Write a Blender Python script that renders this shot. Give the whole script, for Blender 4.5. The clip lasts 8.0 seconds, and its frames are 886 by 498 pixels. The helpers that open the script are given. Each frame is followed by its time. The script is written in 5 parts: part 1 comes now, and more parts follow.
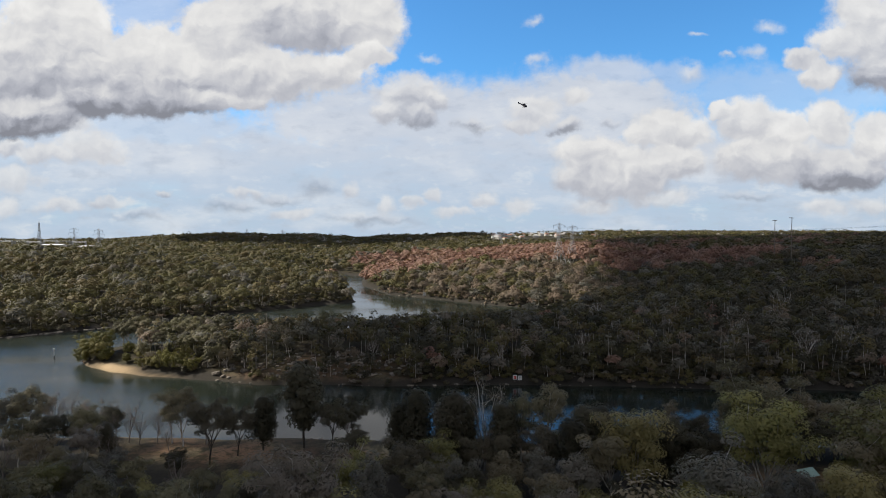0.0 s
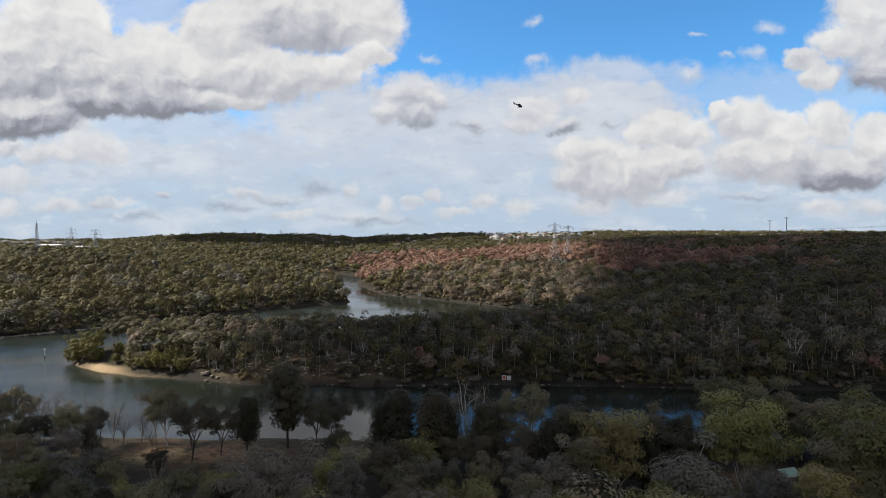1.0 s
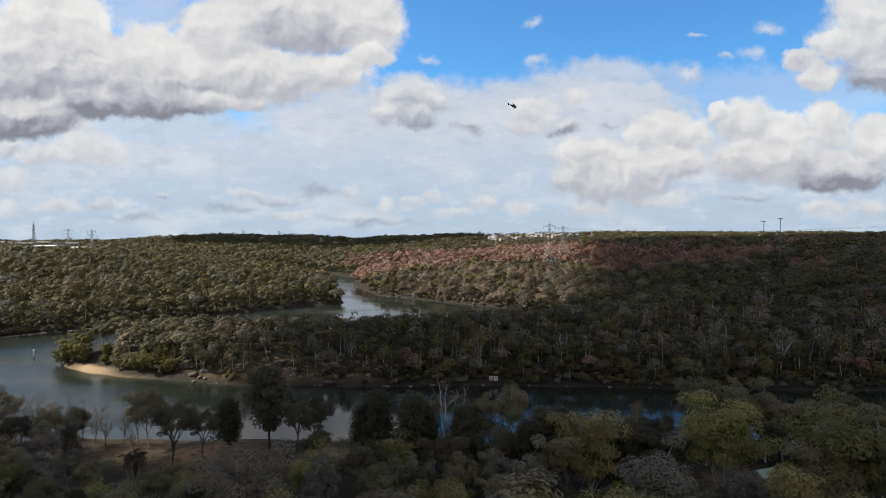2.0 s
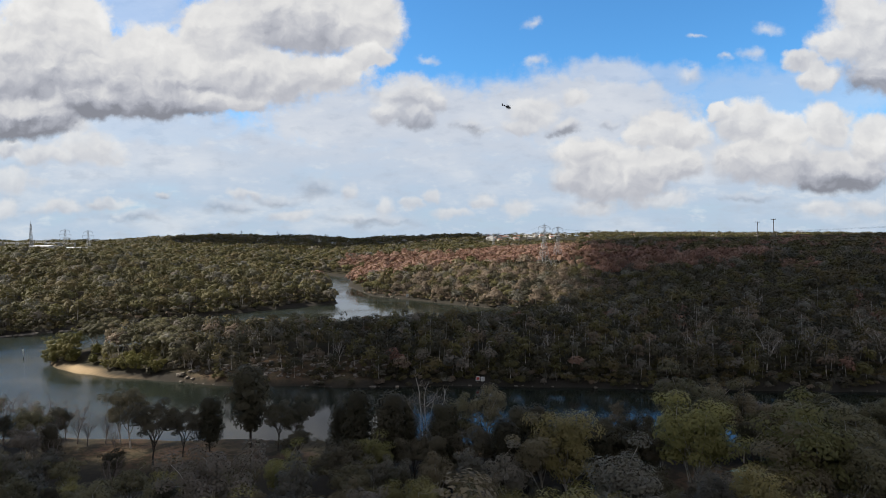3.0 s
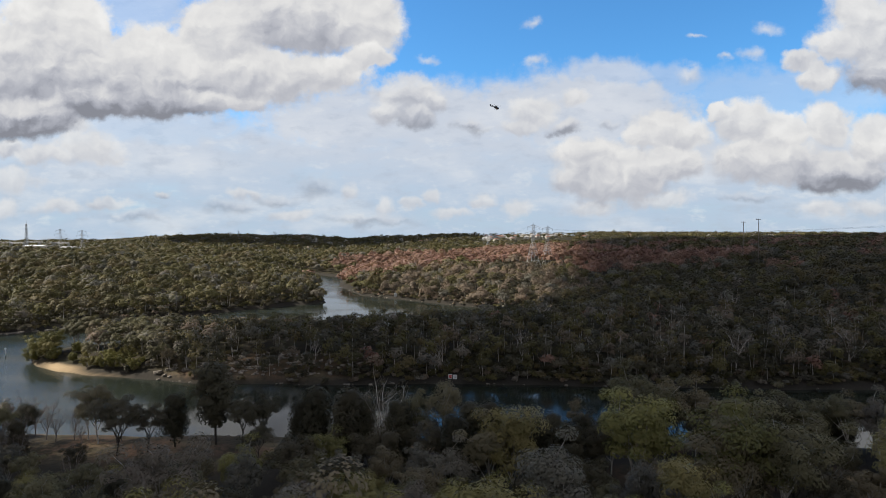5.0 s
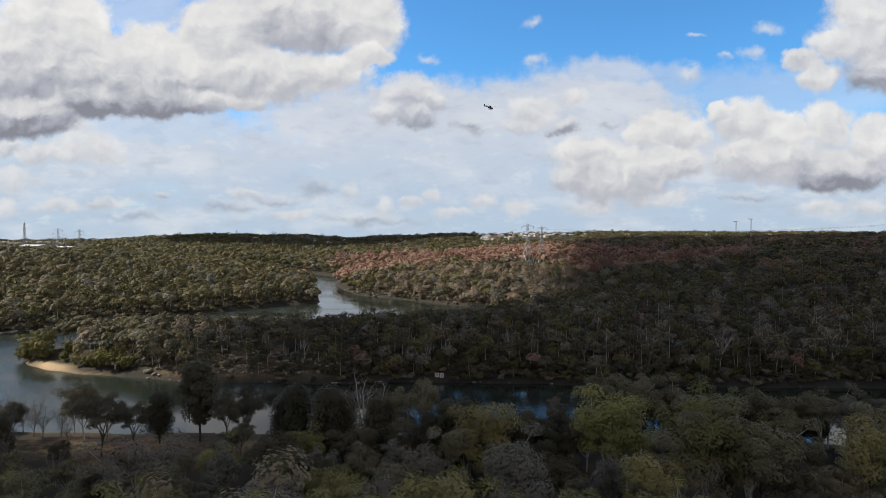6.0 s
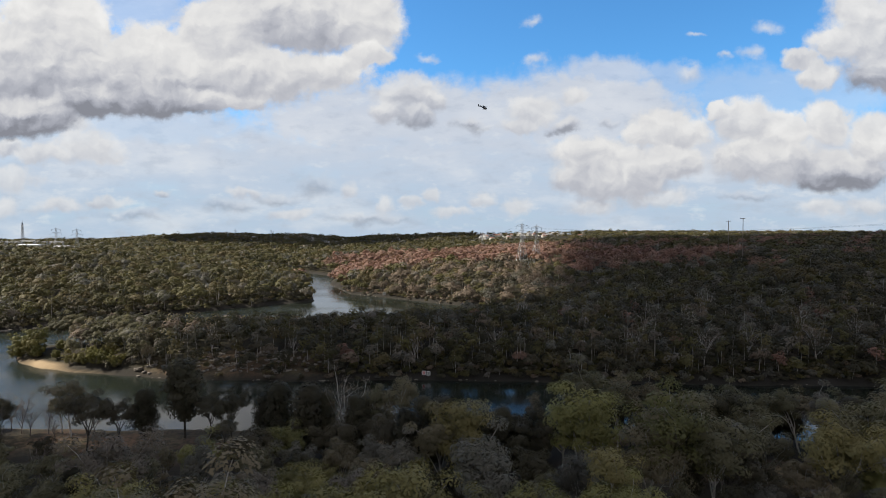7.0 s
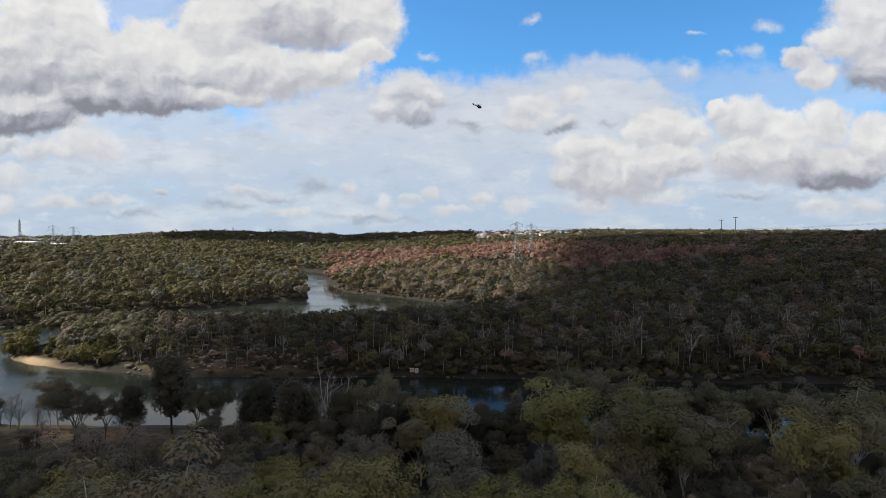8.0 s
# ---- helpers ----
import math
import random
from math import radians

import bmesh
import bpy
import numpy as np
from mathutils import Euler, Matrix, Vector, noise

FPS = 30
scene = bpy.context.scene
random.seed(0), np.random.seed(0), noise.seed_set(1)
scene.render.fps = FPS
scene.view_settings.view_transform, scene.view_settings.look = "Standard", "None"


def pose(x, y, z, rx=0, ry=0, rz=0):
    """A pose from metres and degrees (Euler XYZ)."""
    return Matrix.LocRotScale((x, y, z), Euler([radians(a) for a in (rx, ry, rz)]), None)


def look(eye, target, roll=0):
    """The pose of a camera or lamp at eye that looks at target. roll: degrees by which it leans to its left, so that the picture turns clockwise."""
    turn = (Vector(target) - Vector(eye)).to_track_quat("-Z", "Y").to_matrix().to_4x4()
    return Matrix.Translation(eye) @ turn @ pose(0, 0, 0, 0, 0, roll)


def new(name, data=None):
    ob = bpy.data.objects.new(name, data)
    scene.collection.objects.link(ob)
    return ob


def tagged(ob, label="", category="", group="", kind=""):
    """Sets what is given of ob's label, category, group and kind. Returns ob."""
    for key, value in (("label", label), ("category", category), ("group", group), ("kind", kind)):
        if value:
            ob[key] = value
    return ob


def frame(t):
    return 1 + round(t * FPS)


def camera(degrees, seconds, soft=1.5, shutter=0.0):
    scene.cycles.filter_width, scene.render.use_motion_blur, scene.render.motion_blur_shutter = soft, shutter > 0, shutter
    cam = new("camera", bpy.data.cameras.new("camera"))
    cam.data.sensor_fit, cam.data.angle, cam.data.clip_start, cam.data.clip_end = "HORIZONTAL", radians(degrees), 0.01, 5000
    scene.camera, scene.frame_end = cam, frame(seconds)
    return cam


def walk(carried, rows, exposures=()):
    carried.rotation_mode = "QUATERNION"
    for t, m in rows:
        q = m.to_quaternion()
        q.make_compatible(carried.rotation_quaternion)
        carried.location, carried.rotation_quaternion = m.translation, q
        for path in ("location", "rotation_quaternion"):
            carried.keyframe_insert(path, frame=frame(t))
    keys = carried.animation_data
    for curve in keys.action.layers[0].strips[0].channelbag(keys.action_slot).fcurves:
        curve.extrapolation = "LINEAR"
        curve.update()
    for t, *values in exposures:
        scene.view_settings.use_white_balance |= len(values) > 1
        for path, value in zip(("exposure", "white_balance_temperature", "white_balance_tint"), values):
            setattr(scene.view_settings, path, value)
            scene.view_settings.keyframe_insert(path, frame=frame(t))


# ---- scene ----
cam = camera(74.0, 8.0, soft=0.9)
METRES, EYE, TILT, LEAN, TURN = 42.0, 61.0, -1.8, 0.0, 0.0
ROWS = [
    (0.0, 0.0, 0.0, 0.0, 0.0, 0.0, -0.0),
    (0.5, 0.0493, 0.0023, -0.0007, -0.01, 0.02, 0.01),
    (1.0, 0.1023, 0.0025, -0.0025, -0.02, 0.03, 0.01),
    (1.5, 0.16, 0.0025, -0.0033, -0.04, 0.06, 0.03),
    (3.0, 0.3408, -0.0105, -0.0007, -0.1, 0.14, 0.0),
    (3.5, 0.4045, -0.0212, -0.0007, -0.1, 0.14, -0.0),
    (4.0, 0.4692, -0.0364, -0.0012, -0.1, 0.14, -0.01),
    (4.5, 0.5332, -0.055, -0.0019, -0.12, 0.14, -0.03),
    (6.0, 0.7259, -0.1256, 0.0016, -0.12, 0.06, 0.0),
    (6.5, 0.7901, -0.152, 0.0025, -0.14, 0.06, -0.01),
    (7.0, 0.8537, -0.1796, 0.002, -0.14, 0.0, 0.0),
    (7.5, 0.9146, -0.2047, 0.0027, -0.17, -0.15, -0.19),
    (8.0, 0.9614, -0.2246, 0.0039, -0.23, -0.18, -0.13),
]
walk(cam, [(t, pose(0, 0, EYE, TILT, LEAN, TURN) @ pose(METRES * x, METRES * 1.17 * y, METRES * z, 90 + pitch, roll, yaw)) for t, x, y, z, yaw, pitch, roll in ROWS],
     exposures=[(0.0, 0.5), (8.0, 0.5)])

# ---- sun and sky ----
SUN_ELEVATION, SUN_AZIMUTH = 41.0, -84.0   # degrees; azimuth from +y towards +x
SUN_DIR = Vector((math.sin(radians(SUN_AZIMUTH)) * math.cos(radians(SUN_ELEVATION)),
                  math.cos(radians(SUN_AZIMUTH)) * math.cos(radians(SUN_ELEVATION)),
                  math.sin(radians(SUN_ELEVATION))))
sun = new("sun", bpy.data.lights.new("sun", "SUN"))
sun.data.energy, sun.data.angle, sun.data.color = 5.0, radians(0.6), (1.0, 0.93, 0.82)
sun.matrix_world = look((0, 0, 300), Vector((0, 0, 300)) - SUN_DIR)


class Nodes:
    """Short hand for building a node tree."""

    def __init__(self, tree):
        self.tree = tree

    def add(self, kind, **values):
        n = self.tree.nodes.new(kind)
        for key, value in values.items():
            setattr(n, key, value)
        return n

    def put(self, socket, value):
        if isinstance(value, bpy.types.NodeSocket):
            self.tree.links.new(value, socket)
        elif value is not None:
            socket.default_value = value

    def math(self, op, a, b=None, c=None, clamp=False):
        n = self.add("ShaderNodeMath", operation=op, use_clamp=clamp)
        for s, v in zip(n.inputs, (a, b, c)):
            self.put(s, v)
        return n.outputs[0]

    def vec(self, op, a, b=None, c=None):
        n = self.add("ShaderNodeVectorMath", operation=op)
        for s, v in zip(n.inputs, (a, b, c)):
            self.put(s, v)
        return n.outputs["Value" if op in ("LENGTH", "DOT_PRODUCT") else "Vector"]

    def noise(self, vector, scale, detail=5.0, rough=0.55, color=False, dims="3D"):
        n = self.add("ShaderNodeTexNoise", noise_dimensions=dims)
        self.put(n.inputs["Vector"], vector)
        n.inputs["Scale"].default_value, n.inputs["Detail"].default_value, n.inputs["Roughness"].default_value = scale, detail, rough
        return n.outputs["Color" if color else "Fac"]

    def step(self, value, low, high, a=0.0, b=1.0):
        n = self.add("ShaderNodeMapRange", interpolation_type="SMOOTHSTEP")
        for s, v in zip(n.inputs, (value, low, high, a, b)):
            self.put(s, v)
        return n.outputs[0]

    def mix(self, fac, a, b, blend="MIX"):
        n = self.add("ShaderNodeMix", data_type="RGBA", blend_type=blend)
        self.put(n.inputs[0], fac)
        self.put(n.inputs[6], (*a, 1) if isinstance(a, tuple) else a)
        self.put(n.inputs[7], (*b, 1) if isinstance(b, tuple) else b)
        return n.outputs[2]


# Clouds: each puff is its bearing, its height over the horizon, half width and half height
# (in tenths of the distance, nearly) and how dark its underside is.
BANK_WEST = [
    (-7.3, 3.0, 1.9, 0.85, 0.7), (-5.4, 2.62, 2.0, 0.62, 1.05), (-5.1, 3.16, 0.95, 0.52, 0.05), (-4.5, 2.95, 0.5, 0.45, 0.0),
    (-7.3, 2.0, 1.0, 0.45, 1.25), (-6.9, 3.85, 1.0, 0.5, 0.15), (-6.3, 3.55, 0.55, 0.6, 0.15), (-3.85, 3.5, 0.85, 0.72, 0.45),
    (-2.55, 3.75, 1.6, 0.66, 0.75), (-1.25, 3.72, 0.62, 0.6, 0.35), (-3.3, 2.72, 1.3, 0.5, 0.6), (-2.05, 2.82, 0.9, 0.36, 0.4),
    (-1.3, 3.1, 0.45, 0.22, 0.35), (-3.9, 2.28, 1.0, 0.18, 0.6), (-4.9, 2.3, 1.5, 0.27, 1.2), (-6.1, 2.3, 0.9, 0.35, 1.2),
]
BANK_LOW_WEST = [
    (-6.2, 1.45, 0.62, 0.33, 0.4), (-7.0, 1.28, 0.62, 0.17, 0.45), (-7.65, 1.42, 0.4, 0.16, 0.6), (-6.6, 1.8, 0.55, 0.2, 0.75),
    (-0.62, 2.4, 0.55, 0.42, 0.75), (-0.45, 2.0, 0.42, 0.22, 1.1), (-0.95, 2.1, 0.32, 0.25, 0.7), (-0.15, 2.25, 0.25, 0.22, 0.7),
    (1.6, 2.12, 0.48, 0.32, 0.4), (2.28, 2.35, 0.25, 0.18, 0.2), (1.4, 1.85, 0.45, 0.16, 0.5), (2.2, 1.85, 0.3, 0.16, 1.1),
]
BANK_EAST = [
    (3.05, 1.0, 1.15, 0.5, 0.62), (2.65, 1.36, 0.72, 0.3, 0.4), (4.1, 1.22, 0.5, 0.42, 0.5), (4.05, 1.78, 0.72, 0.38, 0.35),
    (3.55, 1.62, 0.36, 0.26, 0.3), (4.85, 2.15, 0.3, 0.15, 0.3), (5.38, 1.95, 0.62, 0.44, 0.45), (6.08, 1.82, 0.45, 0.36, 0.0),
    (6.75, 1.92, 0.46, 0.44, 0.25), (5.7, 1.28, 1.15, 0.42, 0.6), (7.0, 1.08, 0.9, 0.38, 1.2), (7.6, 1.6, 0.55, 0.45, 0.35),
]
BANK_HIGH_EAST = [
    (7.75, 3.4, 1.15, 0.85, 0.6), (6.95, 3.25, 0.6, 0.35, 0.25), (7.3, 3.85, 0.6, 0.5, 0.2), (6.65, 2.75, 0.42, 0.28, 0.45),
    (7.8, 2.72, 0.7, 0.38, 1.0), (6.35, 3.0, 0.4, 0.16, 0.4),
]
WISPS = [
    (5.65, 3.55, 0.32, 0.13, 0.1), (5.4, 3.1, 0.3, 0.15, 0.3), (1.68, 3.02, 0.24, 0.11, 0.2), (1.6, 3.7, 0.2, 0.11, 0.2),
    (4.35, 2.8, 0.34, 0.18, 0.4), (-0.25, 3.08, 0.26, 0.09, 0.2), (0.46, 1.86, 0.34, 0.15, 1.5), (4.45, 3.46, 0.22, 0.07, 0.2), (5.0, 3.02, 0.14, 0.08, 0.3),
]
LOW_ROW = [
    (-0.93, 0.48, 0.22, 0.2, 0.3), (-0.5, 0.5, 0.17, 0.14, 0.3), (-0.2, 0.64, 0.18, 0.13, 0.3), (-1.6, 0.75, 0.2, 0.17, 0.4),
    (-2.6, 0.33, 0.55, 0.1, 0.3), (1.35, 0.4, 0.32, 0.2, 0.25), (0.7, 0.58, 0.32, 0.14, 0.4), (2.65, 0.48, 0.52, 0.17, 0.35),
    (3.9, 0.56, 0.62, 0.18, 0.4), (0.1, 0.34, 0.42, 0.12, 0.3), (-6.7, 0.43, 0.62, 0.15, 0.4), (-7.7, 0.42, 0.35, 0.22, 0.2),
    (-3.5, 0.66, 0.35, 0.13, 0.5), (-5.85, 0.5, 0.45, 0.12, 0.4), (-7.6, 0.88, 0.55, 0.24, 0.3), (6.75, 0.4, 0.55, 0.2, 0.4), (7.6, 0.42, 0.45, 0.2, 0.4), (-4.9, 0.68, 0.2, 0.08, 0.9),
]
GREY_ROW = [
    (-3.75, 0.44, 0.6, 0.16, 1.5), (-2.2, 0.78, 0.42, 0.26, 1.6), (-2.9, 0.6, 0.5, 0.12, 1.4), (-5.4, 0.3, 0.7, 0.12, 1.3),
    (-1.2, 0.22, 1.0, 0.12, 1.5), (5.4, 0.62, 0.6, 0.1, 1.4), (2.9, 1.85, 0.25, 0.1, 1.3),
]
# the high thin veil: soft patches and how thick they are
VEIL = [(-5.5, 1.75, 2.6, 0.6, 0.9), (-5.2, 3.95, 0.9, 0.5, 0.65), (-0.6, 1.9, 3.4, 0.85, 1.0), (2.3, 2.1, 2.6, 0.8, 1.0), (2.9, 2.72, 0.95, 0.42, 0.8), (4.0, 2.7, 0.9, 0.3, 0.5), (6.2, 2.4, 2.4, 0.55, 0.45)]


def build_sky():
    world = bpy.data.worlds.new("sky")
    scene.world = world
    world.use_nodes = True
    n = Nodes(world.node_tree)
    n.tree.nodes.clear()
    sky = n.add("ShaderNodeTexSky", sky_type="NISHITA", sun_disc=False)
    sky.sun_elevation, sky.sun_rotation = radians(SUN_ELEVATION), radians(SUN_AZIMUTH)
    sky.altitude, sky.air_density, sky.dust_density, sky.ozone_density = 60, 1.0, 0.3, 2.0
    way = n.add("ShaderNodeTexCoord").outputs["Generated"]
    sep = n.add("ShaderNodeSeparateXYZ")
    n.put(sep.inputs[0], way)
    x, y, z = sep.outputs
    ahead = n.math("MAXIMUM", y, 0.12)
    flat = n.add("ShaderNodeCombineXYZ")
    n.put(flat.inputs[0], n.math("MULTIPLY", n.math("DIVIDE", x, ahead), 10.4))
    n.put(flat.inputs[1], n.math("MULTIPLY", n.math("DIVIDE", z, ahead), 10.4))
    p = flat.outputs[0]
    # billowing edges
    warp = n.vec("SUBTRACT", n.noise(p, 1.0, 2.0, 0.5, True), (0.5, 0.5, 0.5))
    fine = n.vec("SUBTRACT", n.noise(p, 3.1, 4.0, 0.55, True), (0.5, 0.5, 0.5))
    q = n.vec("ADD", p, n.vec("MULTIPLY", warp, (0.55, 0.4, 0)))
    q = n.vec("ADD", q, n.vec("MULTIPLY", fine, (0.34, 0.3, 0)))
    ragged = n.math("SUBTRACT", n.noise(p, 4.2, 6.0, 0.6), 0.5)
    mottle = n.noise(p, 1.1, 3.0, 0.5)
    lump = n.noise(n.vec("MULTIPLY", q, (1, 1.2, 1)), 2.2, 3.0, 0.5)
    lump_up = n.noise(n.vec("ADD", n.vec("MULTIPLY", q, (1, 1.2, 1)), (0.08, -0.15, 0)), 2.2, 3.0, 0.5)
    relief = n.math("SUBTRACT", lump, lump_up)

    def grey(value):
        c = n.add("ShaderNodeCombineColor")
        for s in c.inputs:
            n.put(s, value)
        return c.outputs[0]

    def bank(rows, blend):
        """How near the edge is, which way is up on the nearest puffs, and how dark their undersides are."""
        near, total, lift, dark = 9.0, 0.001, 0.0, 0.0
        for cx, cy, rx, ry, base in rows:
            o = n.vec("MULTIPLY_ADD", q, (1 / rx, 1 / ry, 0), (-cx / rx, -cy / ry, 0))
            r = n.vec("LENGTH", o)
            near = n.math("SMOOTH_MIN", r, near, blend)
            w = n.math("POWER", n.math("SUBTRACT", 1.3, r, clamp=True), 3.0)
            up = n.vec("DOT_PRODUCT", o, (0.1, 1, 0))
            total = n.math("ADD", total, w)
            lift = n.math("MULTIPLY_ADD", w, up, lift)
            dark = n.math("MULTIPLY_ADD", w, base, dark)
        return near, n.math("DIVIDE", lift, total), n.math("DIVIDE", dark, total)

    def shade(colour, rows, edge=0.42, strength=1.0, blend=0.25, rag=0.5, white=0.8):
        near, lift, dark = bank(rows, blend)
        body = n.math("MULTIPLY_ADD", ragged, rag, n.math("SUBTRACT", 1.0, near))
        cover = n.math("MULTIPLY", n.step(body, -0.17, edge - 0.1), strength)
        under = n.step(n.math("MULTIPLY_ADD", relief, 0.8, lift), 0.5, -0.7)
        under = n.math("MULTIPLY", n.math("MULTIPLY_ADD", under, 0.82, 0.18), dark)
        glow = n.math("MULTIPLY_ADD", under, -0.46, white)
        glow = n.math("MULTIPLY_ADD", relief, 0.26, glow)
        glow = n.math("MULTIPLY_ADD", n.math("SUBTRACT", mottle, 0.5), 0.22, glow)
        glow = n.math("MINIMUM", n.math("MAXIMUM", glow, 0.27), 0.93)
        tone = n.mix(n.step(glow, 0.3, 0.85), (0.93, 0.97, 1.12), (1.0, 0.993, 0.98))
        return n.mix(cover, colour, n.mix(1.0, tone, grey(glow), "MULTIPLY"))

    blue = n.mix(1.0, sky.outputs[0], (0.07, 0.142, 0.19), "MULTIPLY")
    height = n.vec("DOT_PRODUCT", p, (0.0, 1, 0))
    # the high thin veil over the lower sky
    veil = n.step(n.math("MULTIPLY_ADD", n.math("SUBTRACT", mottle, 0.5), 0.8, height), 2.35, 1.5)
    for cx, cy, rx, ry, thick in VEIL:
        r = n.vec("LENGTH", n.vec("MULTIPLY_ADD", q, (1 / rx, 1 / ry, 0), (-cx / rx, -cy / ry, 0)))
        r = n.math("MULTIPLY_ADD", ragged, -0.5, r)
        veil = n.math("MAXIMUM", veil, n.step(r, 1.15, 0.6, 0.0, thick))
    streak = n.noise(n.vec("MULTIPLY", p, (0.45, 1.3, 0)), 1.1, 5.0, 0.55)
    veil = n.math("MULTIPLY", veil, n.step(streak, 0.25, 0.5, 0.86, 0.97))
    veil_colour = n.mix(n.step(height, 0.2, 1.9), (0.475, 0.575, 0.715), (0.6, 0.645, 0.725))
    veil_colour = n.mix(n.step(streak, 0.45, 0.7, 0.0, 0.7), veil_colour, (0.72, 0.745, 0.79))
    patch = n.noise(n.vec("MULTIPLY", p, (0.7, 1.5, 0)), 2.4, 5.0, 0.6)
    veil_colour = n.mix(n.step(patch, 0.5, 0.72, 0.0, 0.5), veil_colour, (0.46, 0.51, 0.6))
    veil_colour = n.mix(n.step(patch, 0.46, 0.3, 0.0, 0.45), veil_colour, (0.76, 0.78, 0.8))
    colour = n.mix(veil, blue, veil_colour)
    colour = shade(colour, GREY_ROW, 0.9, 0.4, 0.25, 0.8)
    colour = shade(colour, LOW_ROW, 0.7, 0.7, 0.2, 1.0, 0.78)
    colour = shade(colour, WISPS, 1.1, 0.65, 0.2, 1.2)
    colour = shade(colour, BANK_EAST, 0.34, 0.97, 0.12)
    colour = shade(colour, BANK_HIGH_EAST, 0.45, 0.97, 0.2, 0.6)
    colour = shade(colour, BANK_LOW_WEST, 0.5, 0.8, 0.2, 0.8)
    colour = shade(colour, BANK_WEST, 0.32, 1.0, 0.3)
    # overhead and behind: a broken cumulus field on the same level
    level = n.math("MAXIMUM", z, 0.06)
    over = n.vec("DIVIDE", way, grey_vector(n, level))
    field = n.noise(over, 1.3, 6.0, 0.55)
    broken = n.mix(n.step(field, 0.29, 0.46), blue, n.mix(n.step(field, 0.4, 0.62), (0.497, 0.485, 0.51), (0.314, 0.307, 0.328)))
    inside = n.math("MULTIPLY", n.step(y, 0.45, 0.62), n.step(z, 0.62, 0.45))
    colour = n.mix(inside, broken, colour)
    back = n.add("ShaderNodeBackground")
    n.put(back.inputs[0], n.mix(1.0, colour, (10.0, 10.0, 10.0), "MULTIPLY"))
    back.inputs[1].default_value = 0.0707
    n.put(n.add("ShaderNodeOutputWorld").inputs[0], back.outputs[0])


def grey_vector(n, value):
    comb = n.add("ShaderNodeCombineXYZ")
    for s in comb.inputs:
        n.put(s, value)
    return comb.outputs[0]


build_sky()

# ---- materials ----


def material(name, build, rough=0.8, spec=0.3):
    m = bpy.data.materials.new(name)
    m.use_nodes = True
    n = Nodes(m.node_tree)
    bsdf = m.node_tree.nodes["Principled BSDF"]
    bsdf.inputs["Roughness"].default_value = rough
    bsdf.inputs["Specular IOR Level"].default_value = spec
    build(n, bsdf)
    return m


def place(n):
    return n.add("ShaderNodeNewGeometry").outputs["Position"]


def bump(n, bsdf, height, strength, distance):
    b = n.add("ShaderNodeBump")
    b.inputs["Strength"].default_value, b.inputs["Distance"].default_value = strength, distance
    n.put(b.inputs["Height"], height)
    n.put(bsdf.inputs["Normal"], b.outputs[0])


def foliage(name, dark, light, dry, rough=0.6):
    """Leaves: dark to light from leaf to leaf, olive to dry from tree to tree."""
    m = bpy.data.materials.new(name)
    m.use_nodes = True
    n = Nodes(m.node_tree)
    bsdf = n.tree.nodes["Principled BSDF"]
    geo = n.add("ShaderNodeNewGeometry")
    tree = n.add("ShaderNodeAttribute", attribute_name="tint").outputs["Fac"]
    solo = n.add("ShaderNodeObjectInfo").outputs["Random"]
    tree = n.math("FRACT", n.math("ADD", tree, solo))
    patch = n.noise(geo.outputs["Position"], 0.5, 2.0)
    leaf = n.math("MULTIPLY_ADD", geo.outputs["Random Per Island"], 0.1, n.math("MULTIPLY", tree, 0.65))
    leaf = n.math("MULTIPLY_ADD", n.math("SUBTRACT", patch, 0.4), 0.7, leaf, clamp=True)
    c = n.mix(leaf, dark, light)
    dryness = n.math("FRACT", n.math("MULTIPLY", tree, 7.31))
    c = n.mix(n.step(dryness, 0.45, 1.0, 0.0, 0.8), c, dry)
    n.put(bsdf.inputs["Base Color"], c)
    bsdf.inputs["Roughness"].default_value, bsdf.inputs["Specular IOR Level"].default_value = rough, 0.15
    thin = n.add("ShaderNodeBsdfTranslucent")
    n.put(thin.inputs[0], n.mix(1.0, c, (1.0, 1.1, 0.6), "MULTIPLY"))
    both = n.add("ShaderNodeMixShader")
    both.inputs[0].default_value = 0.15
    n.put(both.inputs[1], bsdf.outputs[0]), n.put(both.inputs[2], thin.outputs[0])
    n.put(n.tree.nodes["Material Output"].inputs[0], both.outputs[0])
    return m


def bark(name, pale, grey):
    def build(n, bsdf):
        pos = place(n)
        streak = n.noise(n.vec("MULTIPLY", pos, (3, 3, 0.6)), 1.2, 5.0, 0.65)
        n.put(bsdf.inputs["Base Color"], n.mix(n.step(streak, 0.35, 0.65), grey, pale))
        bump(n, bsdf, streak, 0.5, 0.05)
    return material(name, build, 0.85)


def surface(name, a, b, scale, rough=0.7, metal=0.0, rel=0.2, spec=0.3):
    """Two close colours mottled at two scales, with fine relief."""
    def build(n, bsdf):
        pos = n.add("ShaderNodeTexCoord").outputs["Object"]
        f = n.math("MULTIPLY_ADD", n.noise(pos, scale * 7, 4.0), 0.4, n.math("MULTIPLY", n.noise(pos, scale, 5.0), 0.6))
        n.put(bsdf.inputs["Base Color"], n.mix(n.step(f, 0.38, 0.62), a, b))
        bsdf.inputs["Metallic"].default_value = metal
        bump(n, bsdf, f, rel, 0.02)
    return material(name, build, rough, spec)


